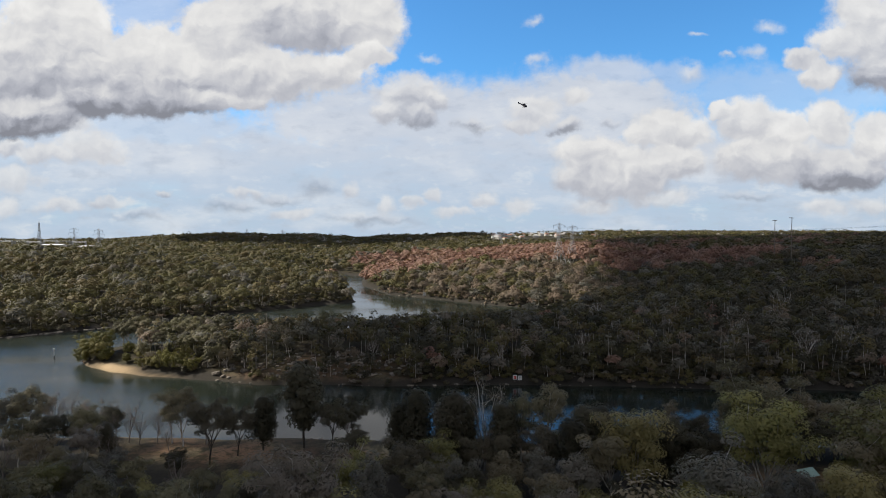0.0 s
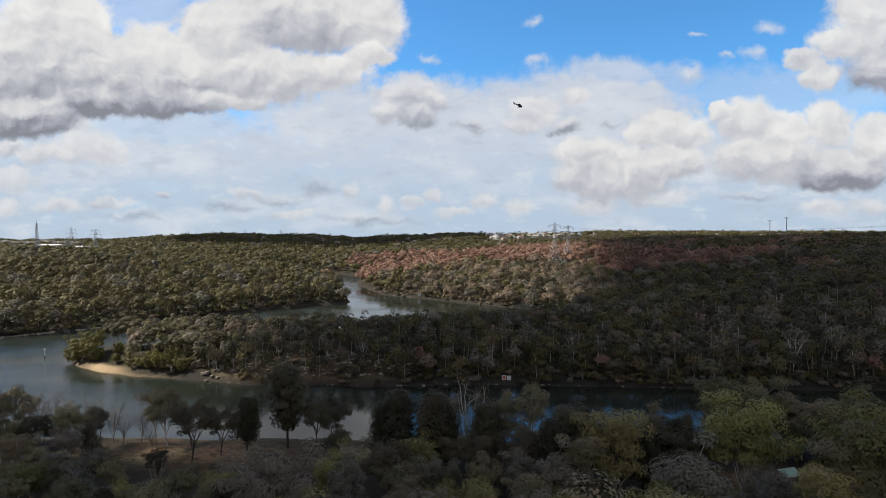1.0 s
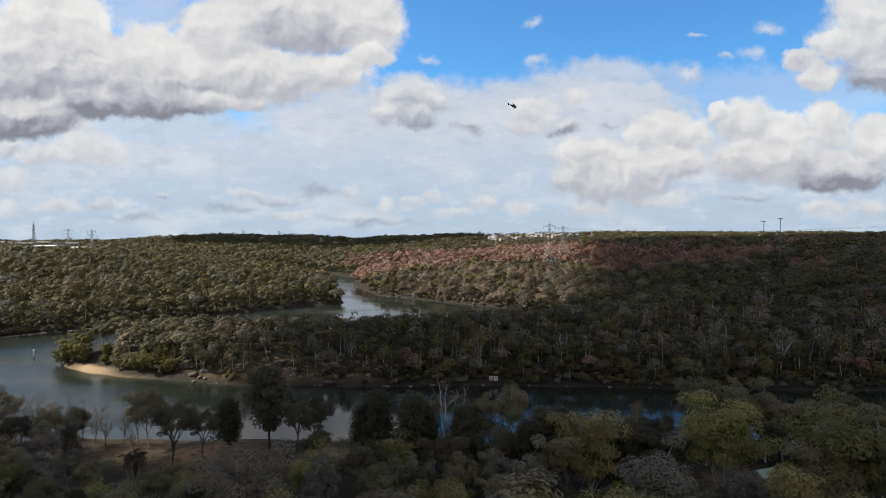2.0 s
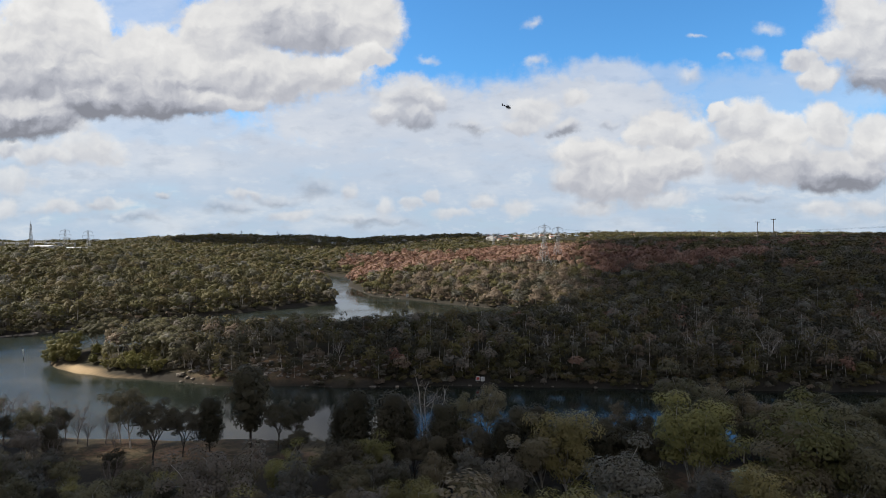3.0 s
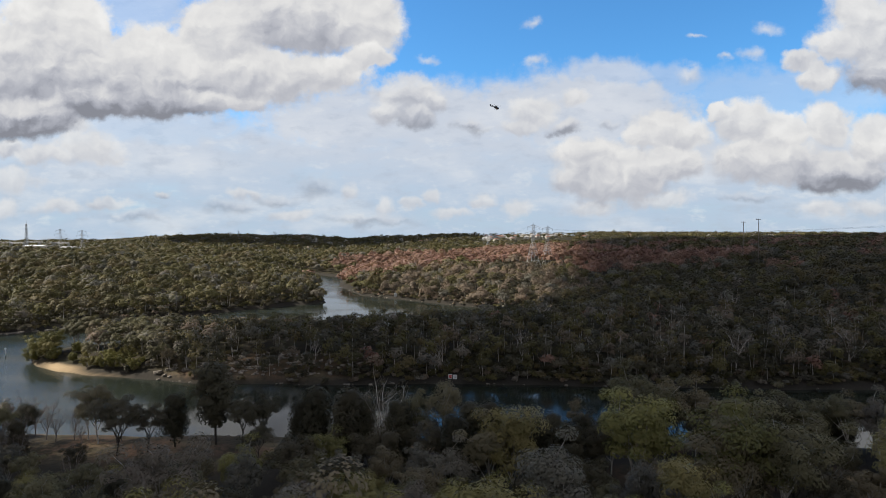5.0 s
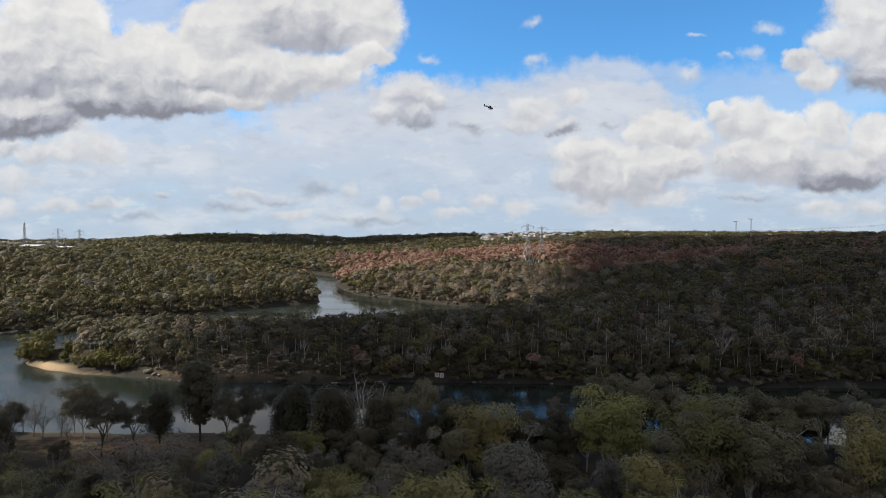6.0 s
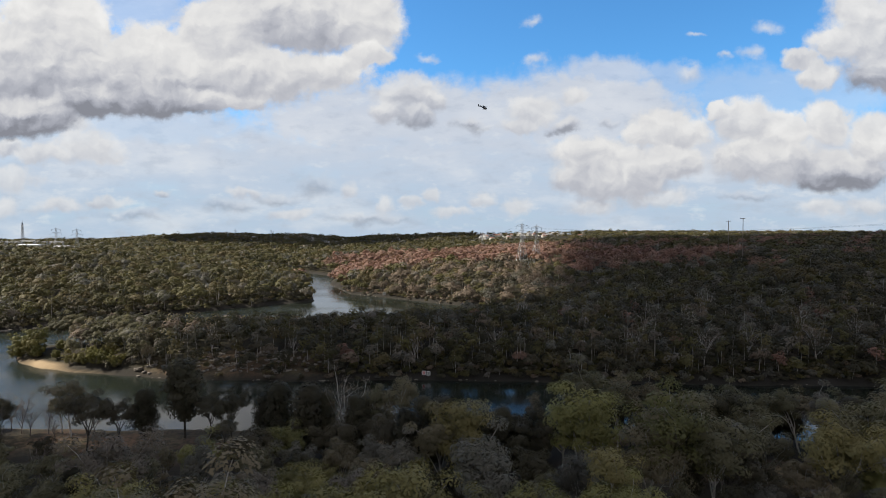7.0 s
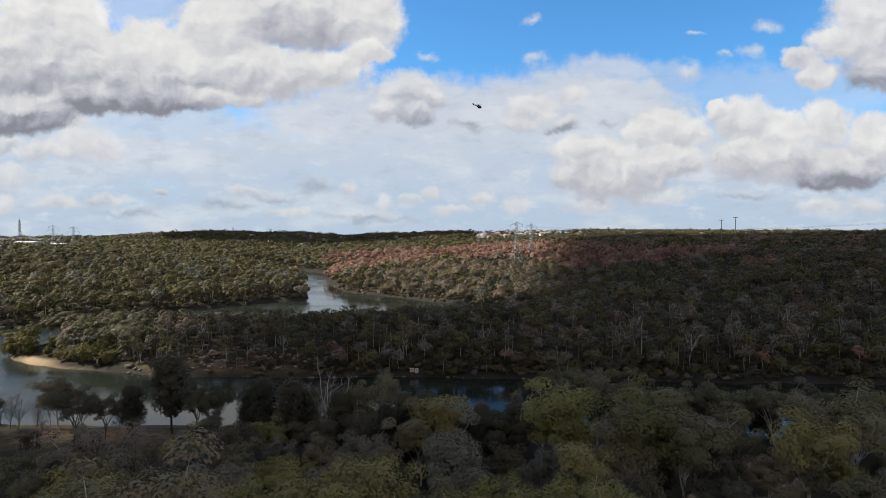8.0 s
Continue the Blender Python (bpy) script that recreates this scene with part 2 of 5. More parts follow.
LEAF_GUM = foliage("gum_leaves", (0.075, 0.07, 0.042), (0.228, 0.208, 0.12), (0.22, 0.175, 0.115))
LEAF_GREY = foliage("grey_gum_leaves", (0.08, 0.076, 0.064), (0.212, 0.2, 0.16), (0.2, 0.17, 0.14))
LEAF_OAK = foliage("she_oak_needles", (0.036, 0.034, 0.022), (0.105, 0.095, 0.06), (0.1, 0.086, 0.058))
LEAF_GREEN = foliage("bright_leaves", (0.088, 0.088, 0.036), (0.28, 0.262, 0.096), (0.255, 0.21, 0.09))
LEAF_MANGROVE = foliage("mangrove_leaves", (0.066, 0.064, 0.02), (0.19, 0.175, 0.055), (0.17, 0.145, 0.058))
LEAF_DRY = foliage("dry_twigs", (0.105, 0.082, 0.06), (0.235, 0.185, 0.138), (0.225, 0.165, 0.122))
LEAF_WOODS = foliage("woods_leaves", (0.04, 0.038, 0.017), (0.155, 0.138, 0.055), (0.145, 0.112, 0.056))
LEAF_BURNT = foliage("scorched_leaves", (0.13, 0.07, 0.052), (0.33, 0.19, 0.145), (0.32, 0.215, 0.165))
BARK_PALE = bark("pale_gum_bark", (0.66, 0.62, 0.56), (0.36, 0.33, 0.29))
BARK_GREY = bark("grey_twig_bark", (0.3, 0.25, 0.22), (0.16, 0.135, 0.12))
BARK_DARK = bark("dark_bark", (0.09, 0.075, 0.06), (0.04, 0.033, 0.028))


def ground_nodes(n, bsdf):
    pos = place(n)
    sand = n.add("ShaderNodeAttribute", attribute_name="sand").outputs["Fac"]
    bare = n.add("ShaderNodeAttribute", attribute_name="bare").outputs["Fac"]
    wide, fine = n.noise(pos, 0.06, 5.0, 0.6), n.noise(pos, 1.1, 6.0, 0.65)
    litter = n.mix(fine, (0.016, 0.014, 0.01), (0.05, 0.042, 0.029))
    litter = n.mix(n.step(wide, 0.4, 0.65, 0, 0.7), litter, n.mix(fine, (0.03, 0.03, 0.014), (0.075, 0.07, 0.034)))
    earth = n.mix(n.step(wide, 0.38, 0.6), (0.34, 0.2, 0.12), (0.3, 0.24, 0.14))
    earth = n.mix(n.step(fine, 0.42, 0.7), earth, (0.1, 0.085, 0.045))
    tufts = n.noise(pos, 0.25, 6.0, 0.7)
    earth = n.mix(n.step(tufts, 0.45, 0.6, 0.0, 0.85), earth, n.mix(fine, (0.045, 0.042, 0.02), (0.1, 0.085, 0.05)))
    shore = n.mix(fine, (0.3, 0.22, 0.13), (0.41, 0.31, 0.19))
    wet = n.add("ShaderNodeSeparateXYZ")
    n.put(wet.inputs[0], pos)
    litter = n.mix(n.step(n.math("MULTIPLY_ADD", fine, 0.8, wet.outputs[2]), 4.2, 2.0), litter, n.mix(fine, (0.02, 0.018, 0.015), (0.055, 0.05, 0.042)))
    c = n.mix(n.math("MULTIPLY", bare, n.step(fine, 0.2, 0.5)), litter, earth)
    n.put(bsdf.inputs["Base Color"], n.mix(sand, c, shore))
    bump(n, bsdf, fine, 0.6, 0.3)


def water_nodes(n, bsdf):
    pos = place(n)
    wind = n.noise(n.vec("MULTIPLY", pos, (0.6, 1.5, 1)), 0.02, 3.0)
    far = n.add("ShaderNodeSeparateXYZ")
    n.put(far.inputs[0], pos)
    wind = n.math("MULTIPLY_ADD", n.step(far.outputs[1], 410.0, 480.0), 0.12, wind)
    wind = n.math("MULTIPLY_ADD", n.step(far.outputs[0], -60.0, -130.0), 0.3, wind)
    ripple = n.noise(n.vec("MULTIPLY", pos, (0.8, 1.4, 1)), 0.9, 4.0, 0.6)
    n.put(bsdf.inputs["Base Color"], n.mix(wind, (0.012, 0.017, 0.014), (0.022, 0.027, 0.02)))
    n.put(bsdf.inputs["Roughness"], n.step(wind, 0.35, 1.0, 0.03, 0.25))
    bsdf.inputs["IOR"].default_value = 1.33
    b = n.add("ShaderNodeBump")
    n.put(b.inputs["Strength"], n.step(wind, 0.42, 1.0, 0.03, 0.55))
    n.put(b.inputs["Distance"], n.step(far.outputs[1], 410.0, 480.0, 0.32, 0.12))
    n.put(b.inputs["Height"], ripple)
    n.put(bsdf.inputs["Normal"], b.outputs[0])


GROUND = material("ground", ground_nodes, 0.95, 0.1)
WATER = material("river_water", water_nodes, 0.06, 0.5)
ROCK = surface("sandstone", (0.07, 0.062, 0.052), (0.33, 0.29, 0.24), 0.5, 0.9, 0, 0.6)
STEEL = surface("galvanised_steel", (0.3, 0.31, 0.32), (0.42, 0.43, 0.43), 0.6, 0.55, 0.6, 0.05)
TIMBER = surface("weathered_timber", (0.16, 0.13, 0.1), (0.28, 0.24, 0.2), 1.2, 0.85, 0, 0.4)
WHITE = surface("white_paint", (0.72, 0.72, 0.7), (0.82, 0.82, 0.8), 0.8, 0.5, 0, 0.05)
RED = surface("red_paint", (0.5, 0.05, 0.04), (0.6, 0.08, 0.06), 0.8, 0.5, 0, 0.05)
GREEN_ROOF = surface("pale_green_roof_steel", (0.34, 0.5, 0.44), (0.42, 0.58, 0.52), 0.4, 0.45, 0.0, 0.1)
GREY_ROOF = surface("grey_roof_steel", (0.34, 0.33, 0.32), (0.45, 0.44, 0.42), 0.4, 0.5, 0.0, 0.1)
TILE_ROOF = surface("terracotta_roof", (0.22, 0.11, 0.08), (0.34, 0.18, 0.13), 0.5, 0.8)
RENDERED = surface("pale_house_wall", (0.55, 0.51, 0.45), (0.72, 0.69, 0.62), 0.2, 0.8)
NAVY = surface("dark_blue_enamel", (0.012, 0.016, 0.035), (0.02, 0.026, 0.05), 0.5, 0.3, 0.0, 0.02, 0.5)
BLACK = surface("black_rubber", (0.015, 0.015, 0.016), (0.03, 0.03, 0.03), 1.0, 0.6, 0, 0.1)
GLASS_DARK = surface("tinted_glass", (0.01, 0.012, 0.015), (0.015, 0.018, 0.022), 0.3, 0.08, 0.0, 0.0, 0.6)
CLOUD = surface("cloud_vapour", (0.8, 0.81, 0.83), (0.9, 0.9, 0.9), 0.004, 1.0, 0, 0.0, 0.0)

# ---- mesh helpers ----


def mesh_np(name, verts, faces, mats, slots=None, tint=None, smooth=False):
    """A mesh from arrays: faces is a list of (n, 3) or (n, 4) index arrays; slots gives each array's material."""
    me = bpy.data.meshes.new(name)
    verts = np.ascontiguousarray(verts, dtype=np.float32)
    me.vertices.add(len(verts))
    me.vertices.foreach_set("co", verts.ravel())
    loops = np.concatenate([f.ravel() for f in faces]).astype(np.int32)
    sizes = np.concatenate([np.full(len(f), f.shape[1]) for f in faces])
    starts = np.concatenate([[0], np.cumsum(sizes)[:-1]]).astype(np.int32)
    me.loops.add(len(loops))
    me.loops.foreach_set("vertex_index", loops)
    me.polygons.add(len(sizes))
    me.polygons.foreach_set("loop_start", starts)
    for m in mats:
        me.materials.append(m)
    if slots:
        me.polygons.foreach_set("material_index", np.concatenate([np.full(len(f), s) for f, s in zip(faces, slots)]).astype(np.int32))
    me.polygons.foreach_set("use_smooth", np.full(len(sizes), smooth))
    me.update(calc_edges=True)
    if tint is not None:
        me.attributes.new("tint", "FLOAT", "POINT").data.foreach_set("value", np.asarray(tint, dtype=np.float32))
    return me


def part(name, data, parent, label=""):
    """One mesh object under a thing or a part; data is a mesh, or a bmesh with its material."""
    if isinstance(data, tuple):
        bm, mat = data
        data = bpy.data.meshes.new(name)
        bm.to_mesh(data)
        bm.free()
        data.materials.append(mat)
    ob = new(name, data)
    ob.parent = parent
    return tagged(ob, label)


def thing(name, label, category, group="", at=None):
    ob = tagged(new(name), label, category, group)
    if at is not None:
        ob.matrix_basis = at
    return ob


def box(bm, size, m=Matrix(), bevel=0.0):
    made = bmesh.ops.create_cube(bm, size=1.0, matrix=m @ Matrix.Diagonal((*size, 1)))
    if bevel:
        edges = list({e for v in made["verts"] for e in v.link_edges})
        bmesh.ops.bevel(bm, geom=edges, offset=bevel, segments=1, affect="EDGES")


def rod(bm, a, b, r, r2=None, sides=6):
    a, b = Vector(a), Vector(b)
    m = Matrix.Translation((a + b) / 2) @ (b - a).to_track_quat("Z", "Y").to_matrix().to_4x4()
    bmesh.ops.create_cone(bm, cap_ends=True, segments=sides, radius1=r, radius2=r if r2 is None else r2, depth=(b - a).length, matrix=m)


def tube(path, radii, sides=6):
    """A tapered tube along a path, as arrays."""
    path = np.asarray(path, dtype=float)
    along = np.gradient(path, axis=0)
    along /= np.linalg.norm(along, axis=1, keepdims=True) + 1e-9
    side = np.cross(along, [0.31, 0.95, 0.05])
    side /= np.linalg.norm(side, axis=1, keepdims=True) + 1e-9
    other = np.cross(along, side)
    a = np.linspace(0, 2 * np.pi, sides, endpoint=False)
    ring = np.cos(a)[None, :, None] * side[:, None] + np.sin(a)[None, :, None] * other[:, None]
    verts = (path[:, None] + ring * np.asarray(radii)[:, None, None]).reshape(-1, 3)
    i, j = np.meshgrid(np.arange(len(path) - 1), np.arange(sides), indexing="ij")
    k = (j + 1) % sides
    faces = np.stack([i * sides + j, i * sides + k, (i + 1) * sides + k, (i + 1) * sides + j], -1).reshape(-1, 4)
    return verts, faces


def joined(pieces):
    verts, faces, n = [], [], 0
    for v, f in pieces:
        verts.append(v), faces.append(f + n)
        n += len(v)
    return np.concatenate(verts), np.concatenate(faces)


def leaves(rng, centre, normal, size, long=1.3):
    """Small three-cornered leaf sprays at the centres, turned towards the normals."""
    count = len(centre)
    normal = normal / (np.linalg.norm(normal, axis=1, keepdims=True) + 1e-9)
    any_way = rng.normal(size=(count, 3))
    u = np.cross(normal, any_way)
    u /= np.linalg.norm(u, axis=1, keepdims=True) + 1e-9
    v = np.cross(normal, u)
    s = np.asarray(size)[:, None]
    a, b = u * s * 0.5 * long ** 0.5, v * s * 0.5 / long ** 0.5
    skew = rng.uniform(-0.6, 0.6, (count, 1))
    verts = np.stack([centre - a, centre + a * 0.6 - b, centre + a * (0.5 + 0.3 * skew) + b], 1).reshape(-1, 3)
    return verts, np.arange(count * 3).reshape(-1, 3)


def directions(rng, count, low=-0.45):
    z = rng.uniform(low, 1, count)
    a = rng.uniform(0, 2 * np.pi, count)
    r = np.sqrt(1 - z * z)
    return np.stack([r * np.cos(a), r * np.sin(a), z], -1)


# ---- land ----
NEAR_BANK = [(-900, 215), (-420, 190), (-250, 172), (-140, 172), (-40, 170), (34, 165), (78, 167), (128, 161), (260, 152), (900, 120)]
FAR_BANK = [(900, 190), (260, 218), (105, 225), (29, 231), (-18, 229), (-70, 231), (-92, 237), (-112, 241), (-126, 245), (-141, 251.5), (-156, 260), (-169, 273), (-172, 284),
            (-165, 297), (-148, 307), (-110, 318), (-60, 330), (0, 345), (60, 368), (105, 405), (85, 450), (35, 482), (-17, 529), (-50, 556), (-90, 654),
            (-104, 774), (-200, 880)]
WEST_BANK = [(-260, 860), (-172, 774), (-148, 729), (-100, 600), (-76, 500), (-83, 493), (-125, 455), (-186, 392), (-218, 358), (-250, 330),
             (-340, 290), (-900, 250)]
SHORE = np.array(NEAR_BANK + FAR_BANK + WEST_BANK, dtype=float)


def shore_distance(x, y):
    """Metres from the shoreline: over 0 on land, under 0 in the river."""
    wob = 2.2 * np.sin(x * 0.11 + y * 0.07) + 1.6 * np.sin(x * 0.23 - y * 0.19 + 1.0)
    best = np.full(x.shape, 1e9)
    inside = np.zeros(x.shape, dtype=bool)
    for (ax, ay), (bx, by) in zip(SHORE, np.roll(SHORE, -1, axis=0)):
        dx, dy = bx - ax, by - ay
        t = np.clip(((x - ax) * dx + (y - ay) * dy) / (dx * dx + dy * dy), 0, 1)
        best = np.minimum(best, np.hypot(x - ax - t * dx, y - ay - t * dy))
        crosses = (ay > y) != (by > y)
        with np.errstate(divide="ignore", invalid="ignore"):
            inside ^= crosses & (x < dx * (y - ay) / (dy if dy else 1e-9) + ax)
    return np.where(inside, -best, best) + wob * np.clip(best / 12, 0.25, 1)


RIDGE_BEARING = [-0.75, -0.58, -0.5, -0.44, -0.32, -0.18, -0.13, -0.09, 0.0, 0.07, 0.2, 0.5, 0.8]
LEVEL_BEARING = [-0.8, -0.48, -0.4, -0.1, 0.1, 0.8]
LEVEL_HEIGHT = [15, 16, 18, 14, 23, 29]
RIDGE_HEIGHT = [14, 15, 26, 36, 41, 32, 24, 33, 43, 49, 48, 46, 46]
CREEK = [(-200, 870), (-330, 1300), (-220, 1900)]


def ramp(t):
    t = np.clip(t, 0, 1)
    return t * t * (3 - 2 * t)


def swell(x, y):
    return np.sin(x * 0.013 + 1.1) * np.cos(y * 0.011 - 0.4) + 0.5 * np.sin(x * 0.031 - y * 0.024) + 0.3 * np.sin(x * 0.05 + y * 0.063 + 2)


def ground_height(x, y, d=None):
    x, y = np.asarray(x, dtype=float), np.asarray(y, dtype=float)
    d = shore_distance(x, y) if d is None else d
    park = (y < 205 - 0.05 * x)
    land = np.maximum(d, 0)
    creek = np.full(x.shape, 1e9)
    for (ax, ay), (bx, by) in zip(CREEK[:-1], CREEK[1:]):
        t = np.clip(((x - ax) * (bx - ax) + (y - ay) * (by - ay)) / ((bx - ax) ** 2 + (by - ay) ** 2), 0, 1)
        creek = np.minimum(creek, np.hypot(x - ax - t * (bx - ax), y - ay - t * (by - ay)))
    land = np.where(y > 870, np.minimum(land, creek + 20), land)
    slope = np.where(land < 50, 0.12 * land, np.where(land < 220, 6.0 + 0.115 * (land - 50), 25.55 + 0.035 * (land - 220)))
    rim = ramp((y - 290 - 0.28 * (x + 110)) / 14) * ramp((x + 135) / 20) * (1 - ramp((x - 95) / 15)) * (y < 430)
    hill = (2.4 + 1.6 * rim) * (1 - np.exp(-land / 2.5)) + slope * (1 - 0.45 * rim)
    bearing = x / np.maximum(y, 1.0)
    cap = 29 + (np.interp(bearing, LEVEL_BEARING, LEVEL_HEIGHT) - 29) * ramp((y - 750) / 300) + 22 * ramp((x - 80) / 300) * (1 - ramp((y - 850) / 300))
    ridge = np.interp(bearing, RIDGE_BEARING, RIDGE_HEIGHT) + 2.5 * np.sin(x * 0.02) + 1.5 * np.sin(x * 0.047 + 1)
    cap = cap + (ridge - cap) * ramp((y - 1720) / 260) - 45 * ramp((y - 2450) / 700)
    hill = np.where(hill > cap - 10, cap - 10 + 10 * np.tanh((hill - cap + 10) / 10), hill) + swell(x, y) * np.clip(land / 80, 0, 1.6)
    flat = 1.4 * (1 - np.exp(-land / 3)) + 0.016 * land + 14 * ramp((125 - y) / 95) + 0.3 * swell(x, y) * np.clip(land / 30, 0, 1)
    return np.where(d < 0, np.maximum(0.25 * d, -3.0), np.where(park, flat, hill))


CLEARINGS = [(-62, 155, 40, 11), (-12, 156, 24, 9), (24, 158, 24, 6), (88, 137, 24, 12), (122, 131, 14, 12), (-8, 118, 9, 9), (78, 158, 26, 7)]


FILL_GAPS = [(78, 118, 11, 16), (-50, 143, 33, 28), (-15, 148, 18, 22), (30, 160, 30, 8), (86, 140, 20, 24), (122, 131, 14, 14)]


def in_clearing(x, y, grow=1.0, where=CLEARINGS):
    out = np.zeros(np.shape(x))
    for cx, cy, rx, ry in where:
        out = np.maximum(out, np.clip(1.5 * (1 - np.hypot((x - cx) / rx, (y - cy) / ry) / grow), 0, 1))
    return out


def axis(*spans):
    return np.unique(np.concatenate([np.arange(a, b, s) for a, b, s in spans]))


def build_ground():
    xs = axis((-4800, -1200, 120), (-1200, -400, 20), (-400, -190, 5), (-190, -175, 1.6), (-175, -100, 1.0), (-100, 150, 2.6), (150, 420, 5), (420, 1200, 20), (1200, 4801, 120))
    ys = axis((-1500, -100, 100), (-100, 60, 12), (60, 140, 3.5), (140, 232, 2.0), (232, 240, 1.6), (240, 285, 1.0), (285, 300, 1.6), (300, 560, 3.5), (560, 900, 9), (900, 1800, 30), (1800, 4900, 120))
    x, y = np.meshgrid(xs, ys)
    d = shore_distance(x, y)
    z = ground_height(x, y, d)
    verts = np.stack([x, y, z], -1).reshape(-1, 3)
    i, j = np.meshgrid(np.arange(len(ys) - 1), np.arange(len(xs) - 1), indexing="ij")
    w = len(xs)
    faces = np.stack([i * w + j, i * w + j + 1, (i + 1) * w + j + 1, (i + 1) * w + j], -1).reshape(-1, 4)
    me = mesh_np("ground", verts, [faces], [GROUND], smooth=True)
    south = ramp((x + 180) / 8) * (1 - ramp((x + 125) / 25)) * (y < 285 + 0.2 * (x + 170))
    inlet = np.exp(-((x + 148) / 12) ** 2 - ((y - 309) / 7) ** 2)
    spit = np.exp(-((x + 143) / 10) ** 2) * np.clip(1.2 - np.abs(d - 1.7) / 2.2, 0, 1) * (y < 277)
    sand = np.clip(0.45 * south * np.clip(1.1 - np.abs(d - 0.2) / 0.9, 0, 1) + 1.4 * spit + 1.3 * inlet * (d > -1), 0, 1)
    near = np.clip(1 - np.abs(d) / 4, 0, 1) * ((x > -95) & (x < 110) & (y < 200)) * 0.6
    stony = 0.3 * ramp((x + 98) / 14) * (1 - ramp((x + 30) / 30)) * ramp(d / 3) * (1 - ramp((d - 24) / 10)) * (y < 300)
    bare = np.maximum(np.maximum(in_clearing(x, y), near), stony)
    me.attributes.new("sand", "FLOAT", "POINT").data.foreach_set("value", sand.ravel().astype(np.float32))
    me.attributes.new("bare", "FLOAT", "POINT").data.foreach_set("value", bare.ravel().astype(np.float32))
    tagged(new("ground", me), "leaf-littered sandy ground rising from the river", "ground", kind="structure")
    bm = bmesh.new()
    bmesh.ops.create_grid(bm, x_segments=1, y_segments=1, size=1, matrix=Matrix.Translation((0, 500, 0)) @ Matrix.Diagonal((1000, 480, 1, 1)))
    me = bpy.data.meshes.new("water")
    bm.to_mesh(me)
    bm.free()
    me.materials.append(WATER)
    tagged(new("water", me), "still dark river water with faint wind ripples", "river", kind="structure")


build_ground()

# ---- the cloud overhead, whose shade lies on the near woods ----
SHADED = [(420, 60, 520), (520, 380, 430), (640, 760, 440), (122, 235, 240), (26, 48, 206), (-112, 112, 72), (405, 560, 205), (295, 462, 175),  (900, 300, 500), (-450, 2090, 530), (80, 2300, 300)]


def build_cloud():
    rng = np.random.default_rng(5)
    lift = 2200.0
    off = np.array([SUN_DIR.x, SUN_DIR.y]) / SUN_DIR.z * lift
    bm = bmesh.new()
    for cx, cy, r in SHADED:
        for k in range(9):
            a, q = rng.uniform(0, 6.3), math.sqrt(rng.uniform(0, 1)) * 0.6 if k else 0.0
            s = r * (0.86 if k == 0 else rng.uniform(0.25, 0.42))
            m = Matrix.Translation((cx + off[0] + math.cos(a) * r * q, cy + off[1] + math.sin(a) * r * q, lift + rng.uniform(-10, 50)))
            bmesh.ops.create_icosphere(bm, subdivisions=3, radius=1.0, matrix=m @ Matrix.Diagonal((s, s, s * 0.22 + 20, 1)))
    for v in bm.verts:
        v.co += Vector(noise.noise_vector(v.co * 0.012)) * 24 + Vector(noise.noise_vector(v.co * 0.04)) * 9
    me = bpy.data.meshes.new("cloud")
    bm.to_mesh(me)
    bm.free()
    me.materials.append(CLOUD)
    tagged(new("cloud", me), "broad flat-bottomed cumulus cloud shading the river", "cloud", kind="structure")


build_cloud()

# ---- trees ----


def limb(rng, start, way, length, r0, r1, bend=0.25, steps=4):
    path = [np.array(start, dtype=float)]
    way = np.array(way, dtype=float)
    for _ in range(steps):
        way = way / np.linalg.norm(way) + rng.normal(size=3) * bend * 0.35 + np.array([0, 0, bend * 0.25])
        way /= np.linalg.norm(way)
        path.append(path[-1] + way * length / steps)
    return np.array(path), np.linspace(r0, r1, steps + 1), way


